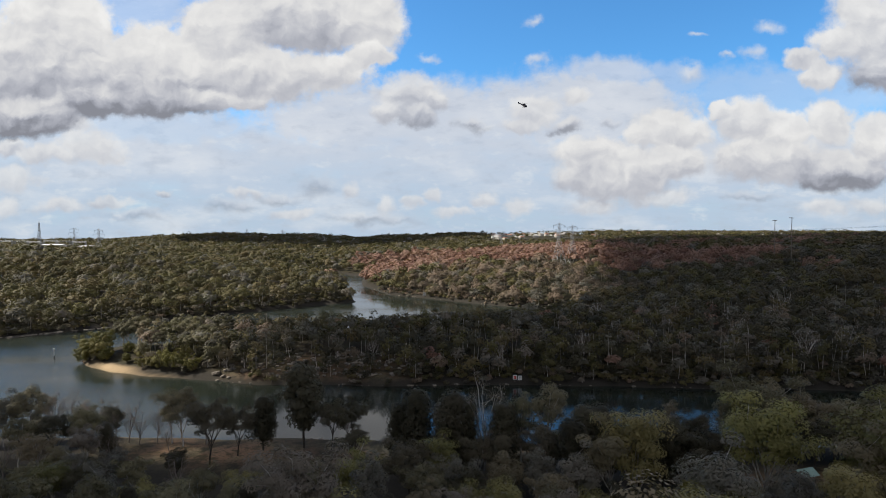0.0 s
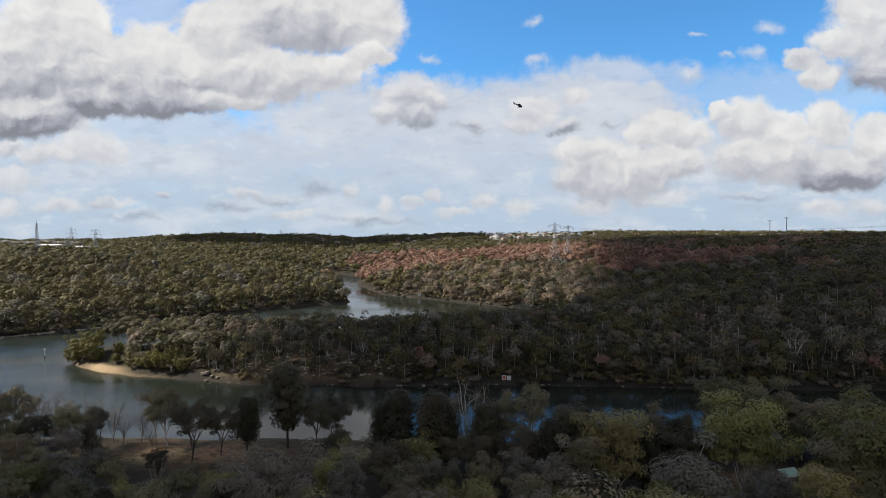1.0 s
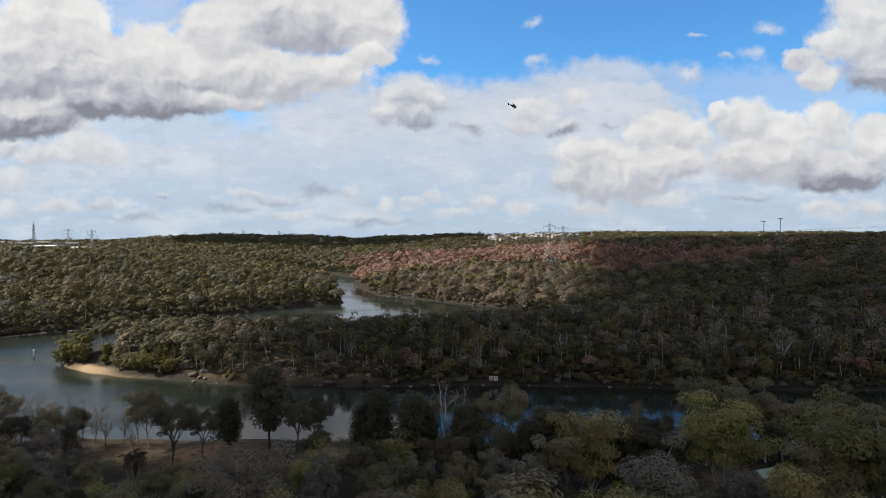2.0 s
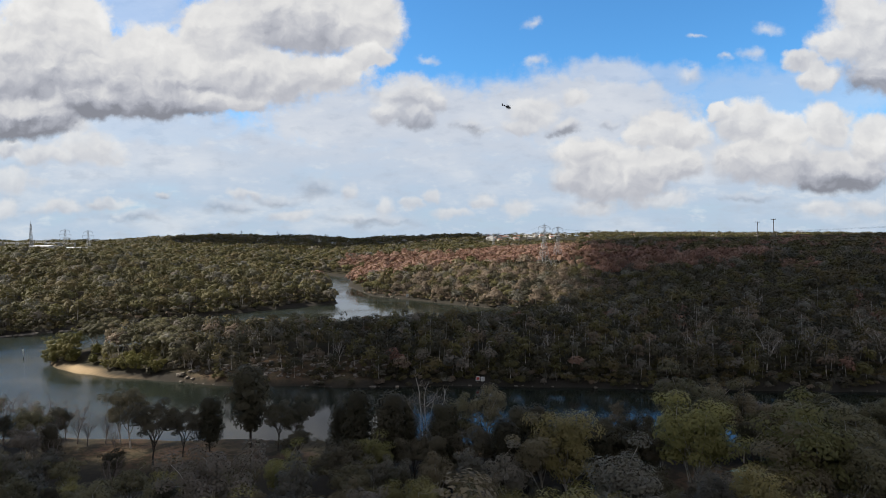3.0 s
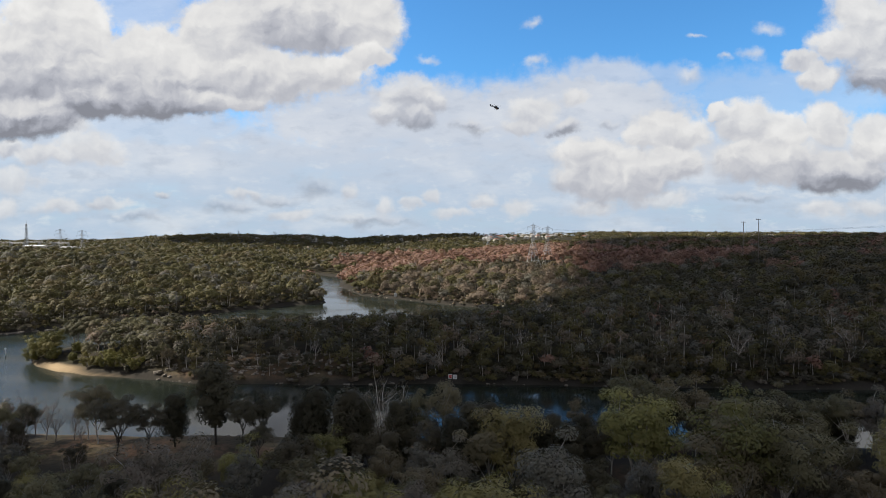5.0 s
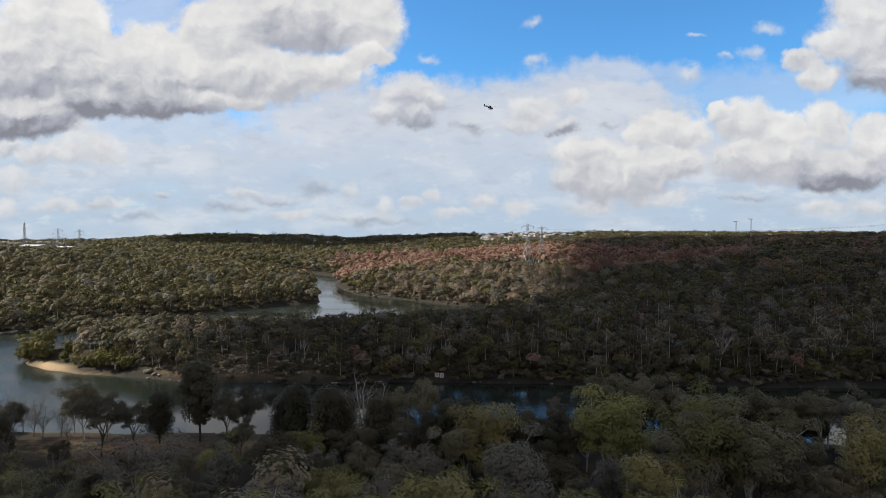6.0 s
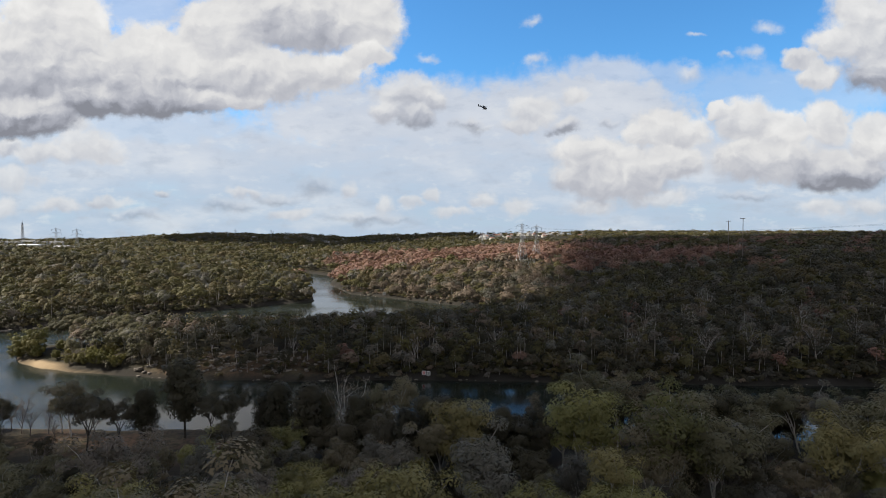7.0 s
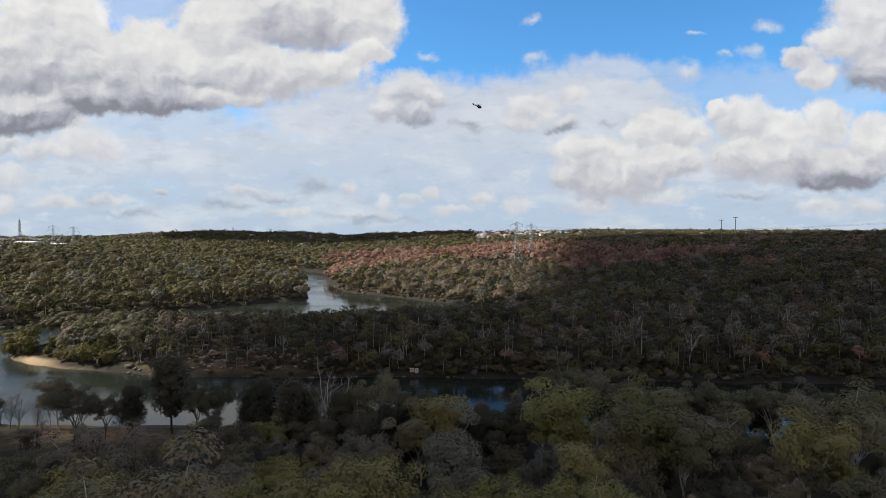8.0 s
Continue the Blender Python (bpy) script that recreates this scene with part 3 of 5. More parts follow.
def tree_meshes(seed, kind, height, spread, leaf_mat, bark_mat, lite=False):
    """A trunk with its limbs, and a crown of leaf sprays in clumps at the limbs' ends."""
    rng = np.random.default_rng(seed)
    woods, clumps = [], []
    r = height * 0.012 + 0.04
    fork = {"gum": 0.42, "slim": 0.5, "oak": 0.85, "pine": 0.9, "bare": 0.35, "bush": 0.15, "dome": 0.36, "grove": 0.14}[kind]
    path, radii, way = limb(rng, (0, 0, -0.4), (0, 0, 1), height * fork, r, r * 0.6, 0.16, 6)
    woods.append(tube(path, radii, 7))
    if kind in ("gum", "slim", "bare", "bush", "dome", "grove"):
        main = {"gum": 7, "slim": 5, "bare": 6, "bush": 7, "dome": 8, "grove": 8}[kind]
        full = {"bush": 2.5, "dome": 1.2}.get(kind, 1.0)
        lobe = (0.05, 0.09) if kind in ("bare", "bush") else (0.06, 0.095) if kind == "slim" else (0.075, 0.12)
        for k in range(main):
            a = k * 2.4 + rng.uniform(-0.5, 0.5)
            out = rng.uniform(0.3, 0.9) * spread * (0.2 if k == 0 else 1)
            at = path[-1 - (k % 4)] if kind != "bush" else path[-1]
            room = height * (1 - fork) * rng.uniform(0.6, 0.92)
            p, q, w = limb(rng, at, (math.cos(a) * out, math.sin(a) * out, 0.95), room, r * 0.55, r * 0.24, 0.3)
            woods.append(tube(p, q, 5))
            for j in range(5 if kind in ("bare", "bush") else 3):
                b = a + rng.uniform(-1.7, 1.7)
                o = rng.uniform(0.4, 1.2) * spread
                p2, q2, w2 = limb(rng, p[1 + (j if kind in ("bare", "bush") else j + 1) % 4], (math.cos(b) * o, math.sin(b) * o, rng.uniform(0.15, 0.9)), room * rng.uniform(0.25, 0.5), r * 0.22, r * 0.07, 0.4, 3)
                woods.append(tube(p2, q2, 4))
                clumps.append((p2[-1], full * height * rng.uniform(*lobe)))
                if kind == "bare":
                    for _ in range(6):
                        s = p2[rng.integers(1, 4)]
                        p3, q3, _w = limb(rng, s, rng.normal(size=3) * 0.7 + np.array([0, 0, 0.8]), height * 0.12, r * 0.08, r * 0.03, 0.5, 2)
                        woods.append(tube(p3, q3, 3))
            clumps.append((p[-1], full * height * rng.uniform(*lobe) * 1.1))
        # lobes that close the crown to an uneven dome
        lobes = {"gum": 14, "slim": 7, "dome": 24, "grove": 24}.get(kind, 0)
        middle = path[-1] + np.array([0, 0, height * (0.24 if kind != "slim" else 0.2)])
        for d in directions(rng, lobes, -0.8 if kind == "grove" else -0.35):
            reach = rng.uniform(0.75, 1.05) * height
            clumps.append((middle + d * reach * np.array([0.27 * spread, 0.27 * spread, 0.27]), height * rng.uniform(0.075, 0.115)))
    else:
        tiers = 30 if kind == "oak" else 36
        for k in range(tiers):
            f = 0.2 + 0.78 * k / tiers if kind == "oak" else 0.26 + 0.7 * k / tiers
            at = path[0] + (path[-1] - path[0]) * min(1, f / fork)
            shape = (1 - f) ** 0.6 * min(1, f * 4) if kind == "oak" else (1.05 - f) ** 0.5 * min(1, (f - 0.2) * 3)
            out = height * 0.27 * spread * shape * rng.uniform(0.5, 1.1)
            a = k * 2.4 + rng.uniform(-0.4, 0.4)
            tip = at + np.array([math.cos(a) * out, math.sin(a) * out, out * 0.3 + height * 0.02])
            woods.append(tube(np.linspace(at, tip, 3), np.linspace(r * 0.25, r * 0.06, 3), 4))
            clumps.append((tip, height * rng.uniform(0.075, 0.13)))
            clumps.append(((at + tip) / 2 + rng.normal(size=3) * 0.4, height * rng.uniform(0.05, 0.09)))
    count = {"gum": 280, "slim": 230, "oak": 190, "pine": 200, "bare": 60, "bush": 190, "dome": 290, "grove": 210}[kind]
    size = {"gum": 0.32, "slim": 0.28, "oak": 0.45, "pine": 0.41, "bare": 0.17, "bush": 0.3, "dome": 0.33, "grove": 0.4}[kind]
    if lite:
        count, size = count * 3 // 5, size * 1.25
    centres, normals = [], []
    for c, cr in clumps:
        d = directions(rng, count, -0.9 if kind in ("oak", "bush", "grove") else -0.45)
        reach = rng.uniform(0.0, 1.0, (count, 1)) ** 0.22
        flat = np.array([1.1, 1.1, {"oak": 1.2, "grove": 0.9, "bush": 0.9}.get(kind, 0.78)])
        centres.append(c + d * reach * cr * flat)
        normals.append(d + 0.4 * (centres[-1] - np.array([0, 0, height * 0.5])) / (height * 0.3) + rng.normal(size=(count, 3)) * 0.12 + np.array([0, 0, 0.3]))
    centres, normals = np.concatenate(centres), np.concatenate(normals)
    lv, lf = leaves(rng, centres, normals, size * rng.uniform(0.6, 1.3, len(centres)), 2.6 if kind == "oak" else 1.3)
    wv, wf = joined(woods)
    trunk = mesh_np("trunk", wv, [wf], [bark_mat], smooth=True)
    crown = mesh_np("crown", lv, [lf], [leaf_mat], tint=np.full(len(lv), rng.uniform(0.1, 0.5)))
    return trunk, crown


KINDS = {
    "gum": ("gum_tree", "olive-green gum tree with pale forked limbs on the bank", "gum", 0.95, LEAF_GUM, BARK_PALE),
    "grey": ("gum_tree", "grey-green gum tree with drooping crown and white limbs", "gum", 0.85, LEAF_GREY, BARK_PALE),
    "slim": ("gum_tree", "slender pale-trunked gum tree with thin olive crown", "slim", 0.62, LEAF_GUM, BARK_PALE),
    "green": ("broadleaf_tree", "rounded yellow-green broadleaf tree with dense clumped crown", "dome", 0.8, LEAF_GREEN, BARK_PALE),
    "oak": ("she_oak", "dark green she-oak with dense drooping foliage", "oak", 0.95, LEAF_OAK, BARK_DARK),
    "dark": ("paperbark_tree", "dark green paperbark tree with open clumped crown", "gum", 1.0, LEAF_OAK, BARK_DARK),
    "pine": ("pine_tree", "tall dark pine tree with layered spreading crown", "pine", 1.15, LEAF_OAK, BARK_DARK),
    "bare": ("bare_tree", "leafless pinkish-grey tree with fine bare twigs", "bare", 0.8, LEAF_DRY, BARK_GREY),
    "dead": ("dead_tree", "dead white-limbed gum tree with bare branches", "bare", 0.8, LEAF_DRY, BARK_PALE),
    "mangrove": ("mangrove_tree", "dense green mangrove tree reaching down to the water", "grove", 1.05, LEAF_MANGROVE, BARK_DARK),
    "bush": ("mangrove_bush", "rounded bright green mangrove bush at the waterline", "bush", 1.2, LEAF_MANGROVE, BARK_DARK),
}
TEMPLATES = {}


def template(kind, variant):
    """The meshes of one of a kind's variants, 16 m tall (bushes 6 m)."""
    key = kind, variant
    if key not in TEMPLATES:
        name, label, form, spread, leaf_mat, bark_mat = KINDS[kind]
        seed = 100 * sorted(KINDS).index(kind) + variant
        TEMPLATES[key] = tree_meshes(seed, form, 6.0 if kind == "bush" else 16.0, spread, leaf_mat, bark_mat, variant > 3)
    return TEMPLATES[key]


def plant(kind, x, y, height, variant=0, turn=0.0, group="trees on the near bank", lean=(0, 0), label=""):
    name, words, *_ = KINDS[kind]
    trunk, crown = template(kind, variant)
    z = float(ground_height(x, y))
    s = height / (6.0 if kind == "bush" else 16.0)
    at = Matrix.Translation((x, y, z)) @ pose(0, 0, 0, lean[0], lean[1], 0) @ pose(0, 0, 0, 0, 0, turn) @ Matrix.Scale(s, 4)
    ob = thing(name, label or words, "bush" if kind == "bush" else "tree", group, at)
    part("trunk", trunk, ob)
    part("crown", crown, ob)
    return ob


# the trees that stand out on the near bank: kind, x, y, height of the top over the river
SHORE_TREES = [
    ("pine", -38, 159, 25), ("oak", -48.5, 157, 17.5), ("dark", -59, 147, 19), ("gum", -71.5, 160, 18.8), ("dark", -54, 153, 15),
    ("slim", -76, 163, 14), ("bare", -80, 163, 12), ("bare", -84, 161, 12), ("bare", -88, 163, 13), ("dark", -91, 158, 14),
    ("dark", -30, 157, 16), ("dark", -25, 160, 15), ("dark", -22.5, 147, 11.5), ("bare", -66, 162, 12), ("bare", -74, 157, 10),
]
MIDDLE_TREES = [
    ("oak", -6, 142, 23), ("oak", 0, 138, 23.5), ("oak", 5, 144, 21), ("oak", -11, 146, 19), ("dead", 10, 144, 24), ("oak", 15, 138, 20.5), ("slim", 19, 141, 21), ("dark", 8, 132, 15),
    ("slim", 26.5, 140, 24.5), ("oak", 34, 131, 22), ("green", 41, 121, 23.5), ("gum", 36, 123, 20), ("oak", 48.5, 128, 20.5), ("oak", 55, 133, 16), ("dark", 44, 131, 19),
    ("oak", 30, 126, 21), ("oak", 38, 136, 21), ("dark", 52, 126, 20), ("dark", 22, 132, 18), ("oak", 12, 130, 16), ("dark", 60, 129, 17),
    ("dark", -7, 124, 17.5), ("grey", 2.5, 122, 13.5), ("grey", -24, 96, 25), ("green", 11, 101.5, 17),
]
EAST_TREES = [
    ("green", 67, 122, 26.5), ("gum", 76, 147, 25), ("slim", 84, 150, 22), ("gum", 92, 149, 20), ("gum", 103, 146, 19), ("grey", 44, 88, 27),
    ("gum", 76, 104, 25.5), ("green", 81.5, 106, 29), ("gum", 88.5, 103.5, 27), ("green", 64.5, 93, 23), ("grey", 60, 98, 20), ("green", 116, 108, 25),
    ("gum", 128, 113, 26), ("dark", 96, 113, 20), ("gum", 108, 120, 18), ("dark", 58, 151, 11), ("dark", 101, 128, 16), ("gum", 137, 122, 22),
]
CANOPY_TREES = [
    ("green", 9, 68, 27.5), ("green", 16, 66, 28), ("green", 25, 67, 30), ("green", 31, 69, 29.5), ("green", 45, 69, 27), ("green", 55, 68, 27.5),
    ("gum", 12, 45, 38), ("gum", -5, 64, 29.5), ("green", -14, 76, 26), ("grey", 3, 74, 26), ("green", 64, 72, 25), ("gum", 38, 62, 28),
]
BELT_TREES = [
    ("gum", 80, 153, 18), ("dark", 88, 151, 18.5), ("grey", 97, 150, 18), ("gum", 106, 151, 18.5), ("dark", 113, 149, 18), ("gum", 120, 150, 17.5), ("grey", 139, 147, 18), ("dark", 147, 148, 17.5),
    ("dark", 104, 153, 15), ("dark", 99, 147, 14), ("oak", 109, 154, 15.5), ("oak", 131, 156, 16), ("gum", 137, 154, 16.5), ("dark", 128, 153, 14), ("gum", 117, 141, 17), ("dark", 90, 141, 16), ("gum", 154, 143, 19), ("dark", 165, 141, 18),
    ("oak", 112, 157, 15), ("dark", 126, 157, 14), ("oak", 86, 158, 16), ("oak", 100, 157, 16), ("gum", 150, 152, 17), ("grey", 160, 150, 18),
    ("gum", 171, 147, 17), ("dark", 143, 155, 14), ("green", 182, 143, 18), ("oak", 133, 152, 16), ("oak", 157, 151, 15), ("gum", 95, 155, 17),
]
WEST_TREES = [
    ("gum", -115, 163, 17.5), ("bare", -108, 162, 17), ("bare", -102, 160, 17), ("grey", -121, 160, 16), ("bare", -97, 161, 16), ("gum", -93, 152, 15.5),
    ("bare", -90, 156, 14), ("dark", -99, 148, 15), ("gum", -106, 145, 15), ("grey", -87, 141, 14), ("gum", -95, 137, 14), ("bare", -80, 140, 12),
    ("grey", -73, 128, 13), ("gum", -66, 124, 12.5), ("bare", -58, 127, 12), ("dark", -62, 134, 11), ("grey", -41, 124, 12), ("bare", -31, 131, 11), ("gum", -50, 118, 13),
]


def build_near_trees():
    rng = np.random.default_rng(21)
    taken = []
    lite = len(BELT_TREES + WEST_TREES)
    placed = BELT_TREES + WEST_TREES + SHORE_TREES + MIDDLE_TREES + EAST_TREES + CANOPY_TREES
    for k, (kind, x, y, top) in enumerate(placed):
        plant(kind, x, y, top - float(ground_height(x, y)), int(rng.integers(0, 4)) + (4 if k < lite else 0), rng.uniform(0, 360))
        taken.append((x, y))
    for x, y, h in ((146, 236, 18), (118, 240, 15), (170, 246, 17), (92, 246, 14), (196, 240, 18), (60, 250, 14), (131, 262, 17),
                    (160, 280, 18), (205, 268, 17), (105, 285, 16), (228, 262, 16), (24, 246, 13), (-30, 252, 12), (-70, 262, 12), (180, 310, 17), (78, 300, 15)):
        plant("dead", x, y, h, int(rng.integers(0, 4)), rng.uniform(0, 360), "dead trees on the far slope")
    plant("slim", 132, 147, 19, 1, 40, lean=(0, -24), label="leaning white-trunked gum tree with thin crown")
    taken.append((130, 146))
    for k in range(12):  # the belt along the water
        x, y = 93 + 8.2 * k + rng.uniform(-2, 2), 156.5 - 0.75 * k + rng.uniform(-3, 2)
        if all((x - a) ** 2 + (y - b) ** 2 > 16 for a, b in taken):
            plant(("gum", "grey", "dark", "gum", "oak")[k % 5], x, y, rng.uniform(14, 18.5), int(rng.integers(4, 8)), rng.uniform(0, 360))
            taken.append((x, y))
    tries = rng.uniform((-140, 78), (185, 168), (5000, 2))
    clear = in_clearing(tries[:, 0], tries[:, 1], 1.0, FILL_GAPS) > 0.02
    dist = shore_distance(tries[:, 0], tries[:, 1])
    for (x, y), bad, d in zip(tries, clear, dist):
        gap = 6.6 if y > 100 else 8.5
        if x < -0.8 * y - 6 or x > 0.8 * y + 48:
            continue
        if bad or d < 3 or any((x - a) ** 2 + (y - b) ** 2 < gap * gap for a, b in taken) or len(taken) > 285:
            continue
        taken.append((x, y))
        west = x < -85
        kind = rng.choice(["gum", "grey", "slim", "oak", "green", "bare", "dark"], p=[.27, .2, .13, .0, .02, .27, .11] if west else [.26, .24, .1, .12, .05, .06, .17])
        plant(str(kind), x, y, rng.uniform(8.5, 13) if x < -30 or y < 110 else rng.uniform(9, 14.5), int(rng.integers(4, 8)), rng.uniform(0, 360))


def woods_mesh(name, x, y, h, r, middle, clump_count, per, size, mats, tint, trunks, rng, slot):
    """Many crowns, and the trunks under them, in one mesh."""
    n = len(x)
    z = ground_height(x, y)
    top = np.stack([x, y, z + h * middle], -1)
    a, q = rng.uniform(0, 2 * np.pi, (n, clump_count)), np.sqrt(rng.uniform(0.05, 1, (n, clump_count)))
    c = top[:, None] + np.stack([np.cos(a) * q * r[:, None] * 0.75, np.sin(a) * q * r[:, None] * 0.75, (rng.uniform(-0.14, 0.16, (n, clump_count)) - 0.2 * q * q) * h[:, None]], -1)
    cr = (r[:, None] * rng.uniform(0.36, 0.58, (n, clump_count)))[..., None, None]
    d = directions(rng, n * clump_count * per, -0.3).reshape(n, clump_count, per, 3)
    centre = (c[:, :, None] + d * cr * np.array([1, 1, 0.8])).reshape(-1, 3)
    whole = centre - np.repeat(np.stack([x, y, z + h * (middle - 0.32)], -1), clump_count * per, axis=0)
    normal = d.reshape(-1, 3) + 0.7 * whole / np.repeat(r, clump_count * per)[:, None] + rng.normal(size=(n * clump_count * per, 3)) * 0.14 + np.array([0, 0, 0.25])
    lv, lf = leaves(rng, centre, normal, size * rng.uniform(0.6, 1.35, len(centre)))
    tints = np.repeat(tint, clump_count * per * 3)
    leaf_slot = np.repeat(slot, clump_count * per)
    faces = [lf[leaf_slot == s] for s in range(len(mats) - 1)]
    slots = list(range(len(mats) - 1))
    if trunks > 0:
        pick = (rng.random(n) < trunks) & (h > 4)
        m = pick.sum()
        foot = np.stack([x, y, z - 0.5], -1)[pick]
        head = foot + np.stack([rng.normal(0, 0.8, m), rng.normal(0, 0.8, m), h[pick] * rng.uniform(0.75, 0.98, m)], -1)
        a3 = np.array([0, 2.1, 4.2])
        ring = np.stack([np.cos(a3), np.sin(a3), 0 * a3], -1)
        w = ((0.009 * h[pick] + 0.04) * rng.uniform(0.5, 1.2, m))[:, None, None]
        tv = np.concatenate([foot[:, None] + ring * w, head[:, None] + ring * w * 0.35], 1).reshape(-1, 3)
        base = np.arange(m)[:, None] * 6 + len(lv)
        faces.append(np.concatenate([base + np.array(k) for k in ((0, 1, 4, 3), (1, 2, 5, 4), (2, 0, 3, 5))]))
        slots.append(len(mats) - 1)
        lv = np.concatenate([lv, tv])
        tints = np.concatenate([tints, np.zeros(len(tv))])
    keep = [(f, s) for f, s in zip(faces, slots) if len(f)]
    return mesh_np(name, lv, [f for f, _ in keep], mats, [s for _, s in keep], tints)


def scatter(rng, x0, x1, y0, y1, step):
    """Jittered places on land, one about every step metres."""
    x, y = np.meshgrid(np.arange(x0, x1, step), np.arange(y0, y1, step))
    x = (x + rng.uniform(-0.48, 0.48, x.shape) * step).ravel()
    y = (y + rng.uniform(-0.48, 0.48, y.shape) * step).ravel()
    d = shore_distance(x, y)
    return x, y, d


def scorched(x, y):
    """How far the fire has browned the crowns there."""
    hill = 1.3 * np.exp(-((x - 35) / 182) ** 4 - ((y - 790) / 150) ** 4) + 0.8 * np.exp(-((x - 230) / 80) ** 2 - ((y - 600) / 50) ** 2)
    for cx, cy, rx, ry in ((178, 570, 26, 30), (150, 600, 26, 20), (262, 590, 60, 34), (235, 640, 40, 30), (330, 640, 50, 30), (300, 460, 22, 12)):
        hill += 0.8 * np.exp(-((x - cx) / rx) ** 2 - ((y - cy) / ry) ** 2)
    patchy = ramp((x - 120) / 150) * ramp((y - 400) / 150) * (1 - ramp((y - 900) / 200))
    hill += patchy * (0.3 + 0.38 * swell(x * 2.9 + 40, y * 2.9))
    return np.where(hill > 0.12, hill + 0.3 * swell(x * 2.3, y * 2.3) * (x < 180), 0)


WOODS_LABEL = "dense olive-brown eucalypt woods covering the hillside"


def build_woods():
    rng = np.random.default_rng(33)
    # the dark she-oak needles also put shade into far-bank crown colours
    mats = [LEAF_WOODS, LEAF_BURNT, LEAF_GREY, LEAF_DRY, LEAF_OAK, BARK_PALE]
    spans = [  # from y, to y, spacing, clumps, sprays in each, spray size, share with trunks
        (205, 340, 6.8, 8, 34, 0.88, 0.45), (340, 600, 10.5, 9, 44, 1.1, 0.3), (600, 1100, 14, 8, 14, 2.6, 0.1), (1100, 2500, 24, 4, 11, 4.0, 0.0)]
    for y0, y1, step, clump_count, per, size, trunks in spans:
        x, y, d = scatter(rng, -0.9 * y1 - 20, 0.9 * y1 + 60, y0, y1, step)
        seen = (np.abs(x - 20) < 0.8 * y + 34) & (d > 2.0) & (y > 205 - 0.05 * x)
        tip = (x < -95) & (y < 330) & (x > -200)
        town = (x / y > 0.07) & (x / y < 0.24) & (y > 1750)
        seen &= (((x - 130) / 30) ** 2 + ((y - 603) / 26) ** 2 > 1) & (((x - 299) / 11) ** 2 + ((y - 503) / 30) ** 2 > 1)
        seen &= ~town | (rng.random(len(x)) < 0.15)
        seen &= ~(tip & (d < 14)) | ((rng.random(len(x)) < 0.15) & (x > -132))
        seen &= ~(tip & (x < -136))
        stony = (x > -95) & (x < -12) & (y < 290) & (d < 26)
        seen &= ~stony | (rng.random(len(x)) < 0.55)
        x, y, d = x[seen], y[seen], d[seen]
        h = rng.uniform(11.5, 17, len(x)) * np.where(x < -70 - 0.1 * (y - 300), 1.0, np.clip(0.6 + d / 30, 0.6, 1.0)) * (1.05 if y0 > 300 else 1)
        if y0 > 1000:
            h = rng.uniform(5, 13, len(x)) * (0.65 + 0.6 * np.abs(swell(x * 3, y * 3)))
        h = np.where((x > -110) & (x < 110) & (y > 292) & (y < 372), h * 0.8, h)
        r = step * rng.uniform(0.42, 0.68, len(x))
        if y0 < 500:  # scrub under the trees and over the banks
            sx, sy, sd = scatter(rng, -0.9 * y1 - 20, 0.9 * y1 + 60, y0, y1, step * 0.42)
            low = (np.abs(sx - 20) < 0.8 * sy + 34) & (sd > 0.3) & (sd < np.where(sx < -70 - 0.1 * (sy - 300), 36, np.where(rng.random(len(sx)) < 0.4, 34, 14))) & (sy > 205 - 0.05 * sx)
            low &= ~((sx < -90) & (sy < 330) & (sx > -200)) | ((rng.random(len(sx)) < 0.12) & (sx > -120))
            low &= np.hypot(sx - 29.5, sy - 229) > 5.5
            low &= ~((sx > -95) & (sx < -15) & (sy < 285)) | (rng.random(len(sx)) < 0.3)
            sx, sy = sx[low], sy[low]
            north = (sy > 288) & (sx > -112) & (sx < 112) & (sy < 375)
            west = sx < -70 - 0.1 * (sy - 300)
            sh = rng.uniform(1.2, 5.5, len(sx)) + 1.5 * north + 1.5 * (west & (sy > 330))
            sr = rng.uniform(1.2, 2.7, len(sx)) + 1.2 * north + 0.7 * (west & (sy > 330))
            kinds = rng.choice([0, 2, 3, 4], len(sx), p=[0.35, 0.17, 0.08, 0.4])
            kinds = np.where((sx > -70) & (sx < 120) & (sy > 465) & (rng.random(len(sx)) < 0.6), 3, kinds)
            me = woods_mesh("scrub", sx, sy, sh, sr, 0.42, 6, 26 if y0 < 300 else 16, 0.62 if y0 < 300 else 1.0, mats,
                            rng.random(len(sx)), 0.3, rng, kinds)
            tagged(new("scrub", me), "dull green and brown scrub along the river bank", "scrub", kind="stuff")
        burn = scorched(x, y)
        slot = np.where(burn > rng.uniform(0.3, 0.85, len(x)), 1, np.where(rng.random(len(x)) < 0.13, 2, 0))
        slope = (x > -30) & (x < 150) & (y > 440) & (y < 640) & (rng.random(len(x)) < 0.62)
        slot = np.where(slope & (slot == 0), 3, slot)
        # half the plain crowns on the shaded hill coloured darker, as painted shade
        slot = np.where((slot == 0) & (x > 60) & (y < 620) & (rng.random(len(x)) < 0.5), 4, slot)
        if y0 < 300:  # thin, dry trees on the point and near slope; dark needles deepen its shade
            slot = rng.choice([0, 2, 3, 1, 4], len(x), p=[0.38, 0.12, 0.05, 0.02, 0.43])
        tint = rng.uniform(0.0, 0.85, len(x))
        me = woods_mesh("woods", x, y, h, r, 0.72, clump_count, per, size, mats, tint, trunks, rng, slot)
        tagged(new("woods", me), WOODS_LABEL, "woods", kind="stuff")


build_near_trees()
build_woods()


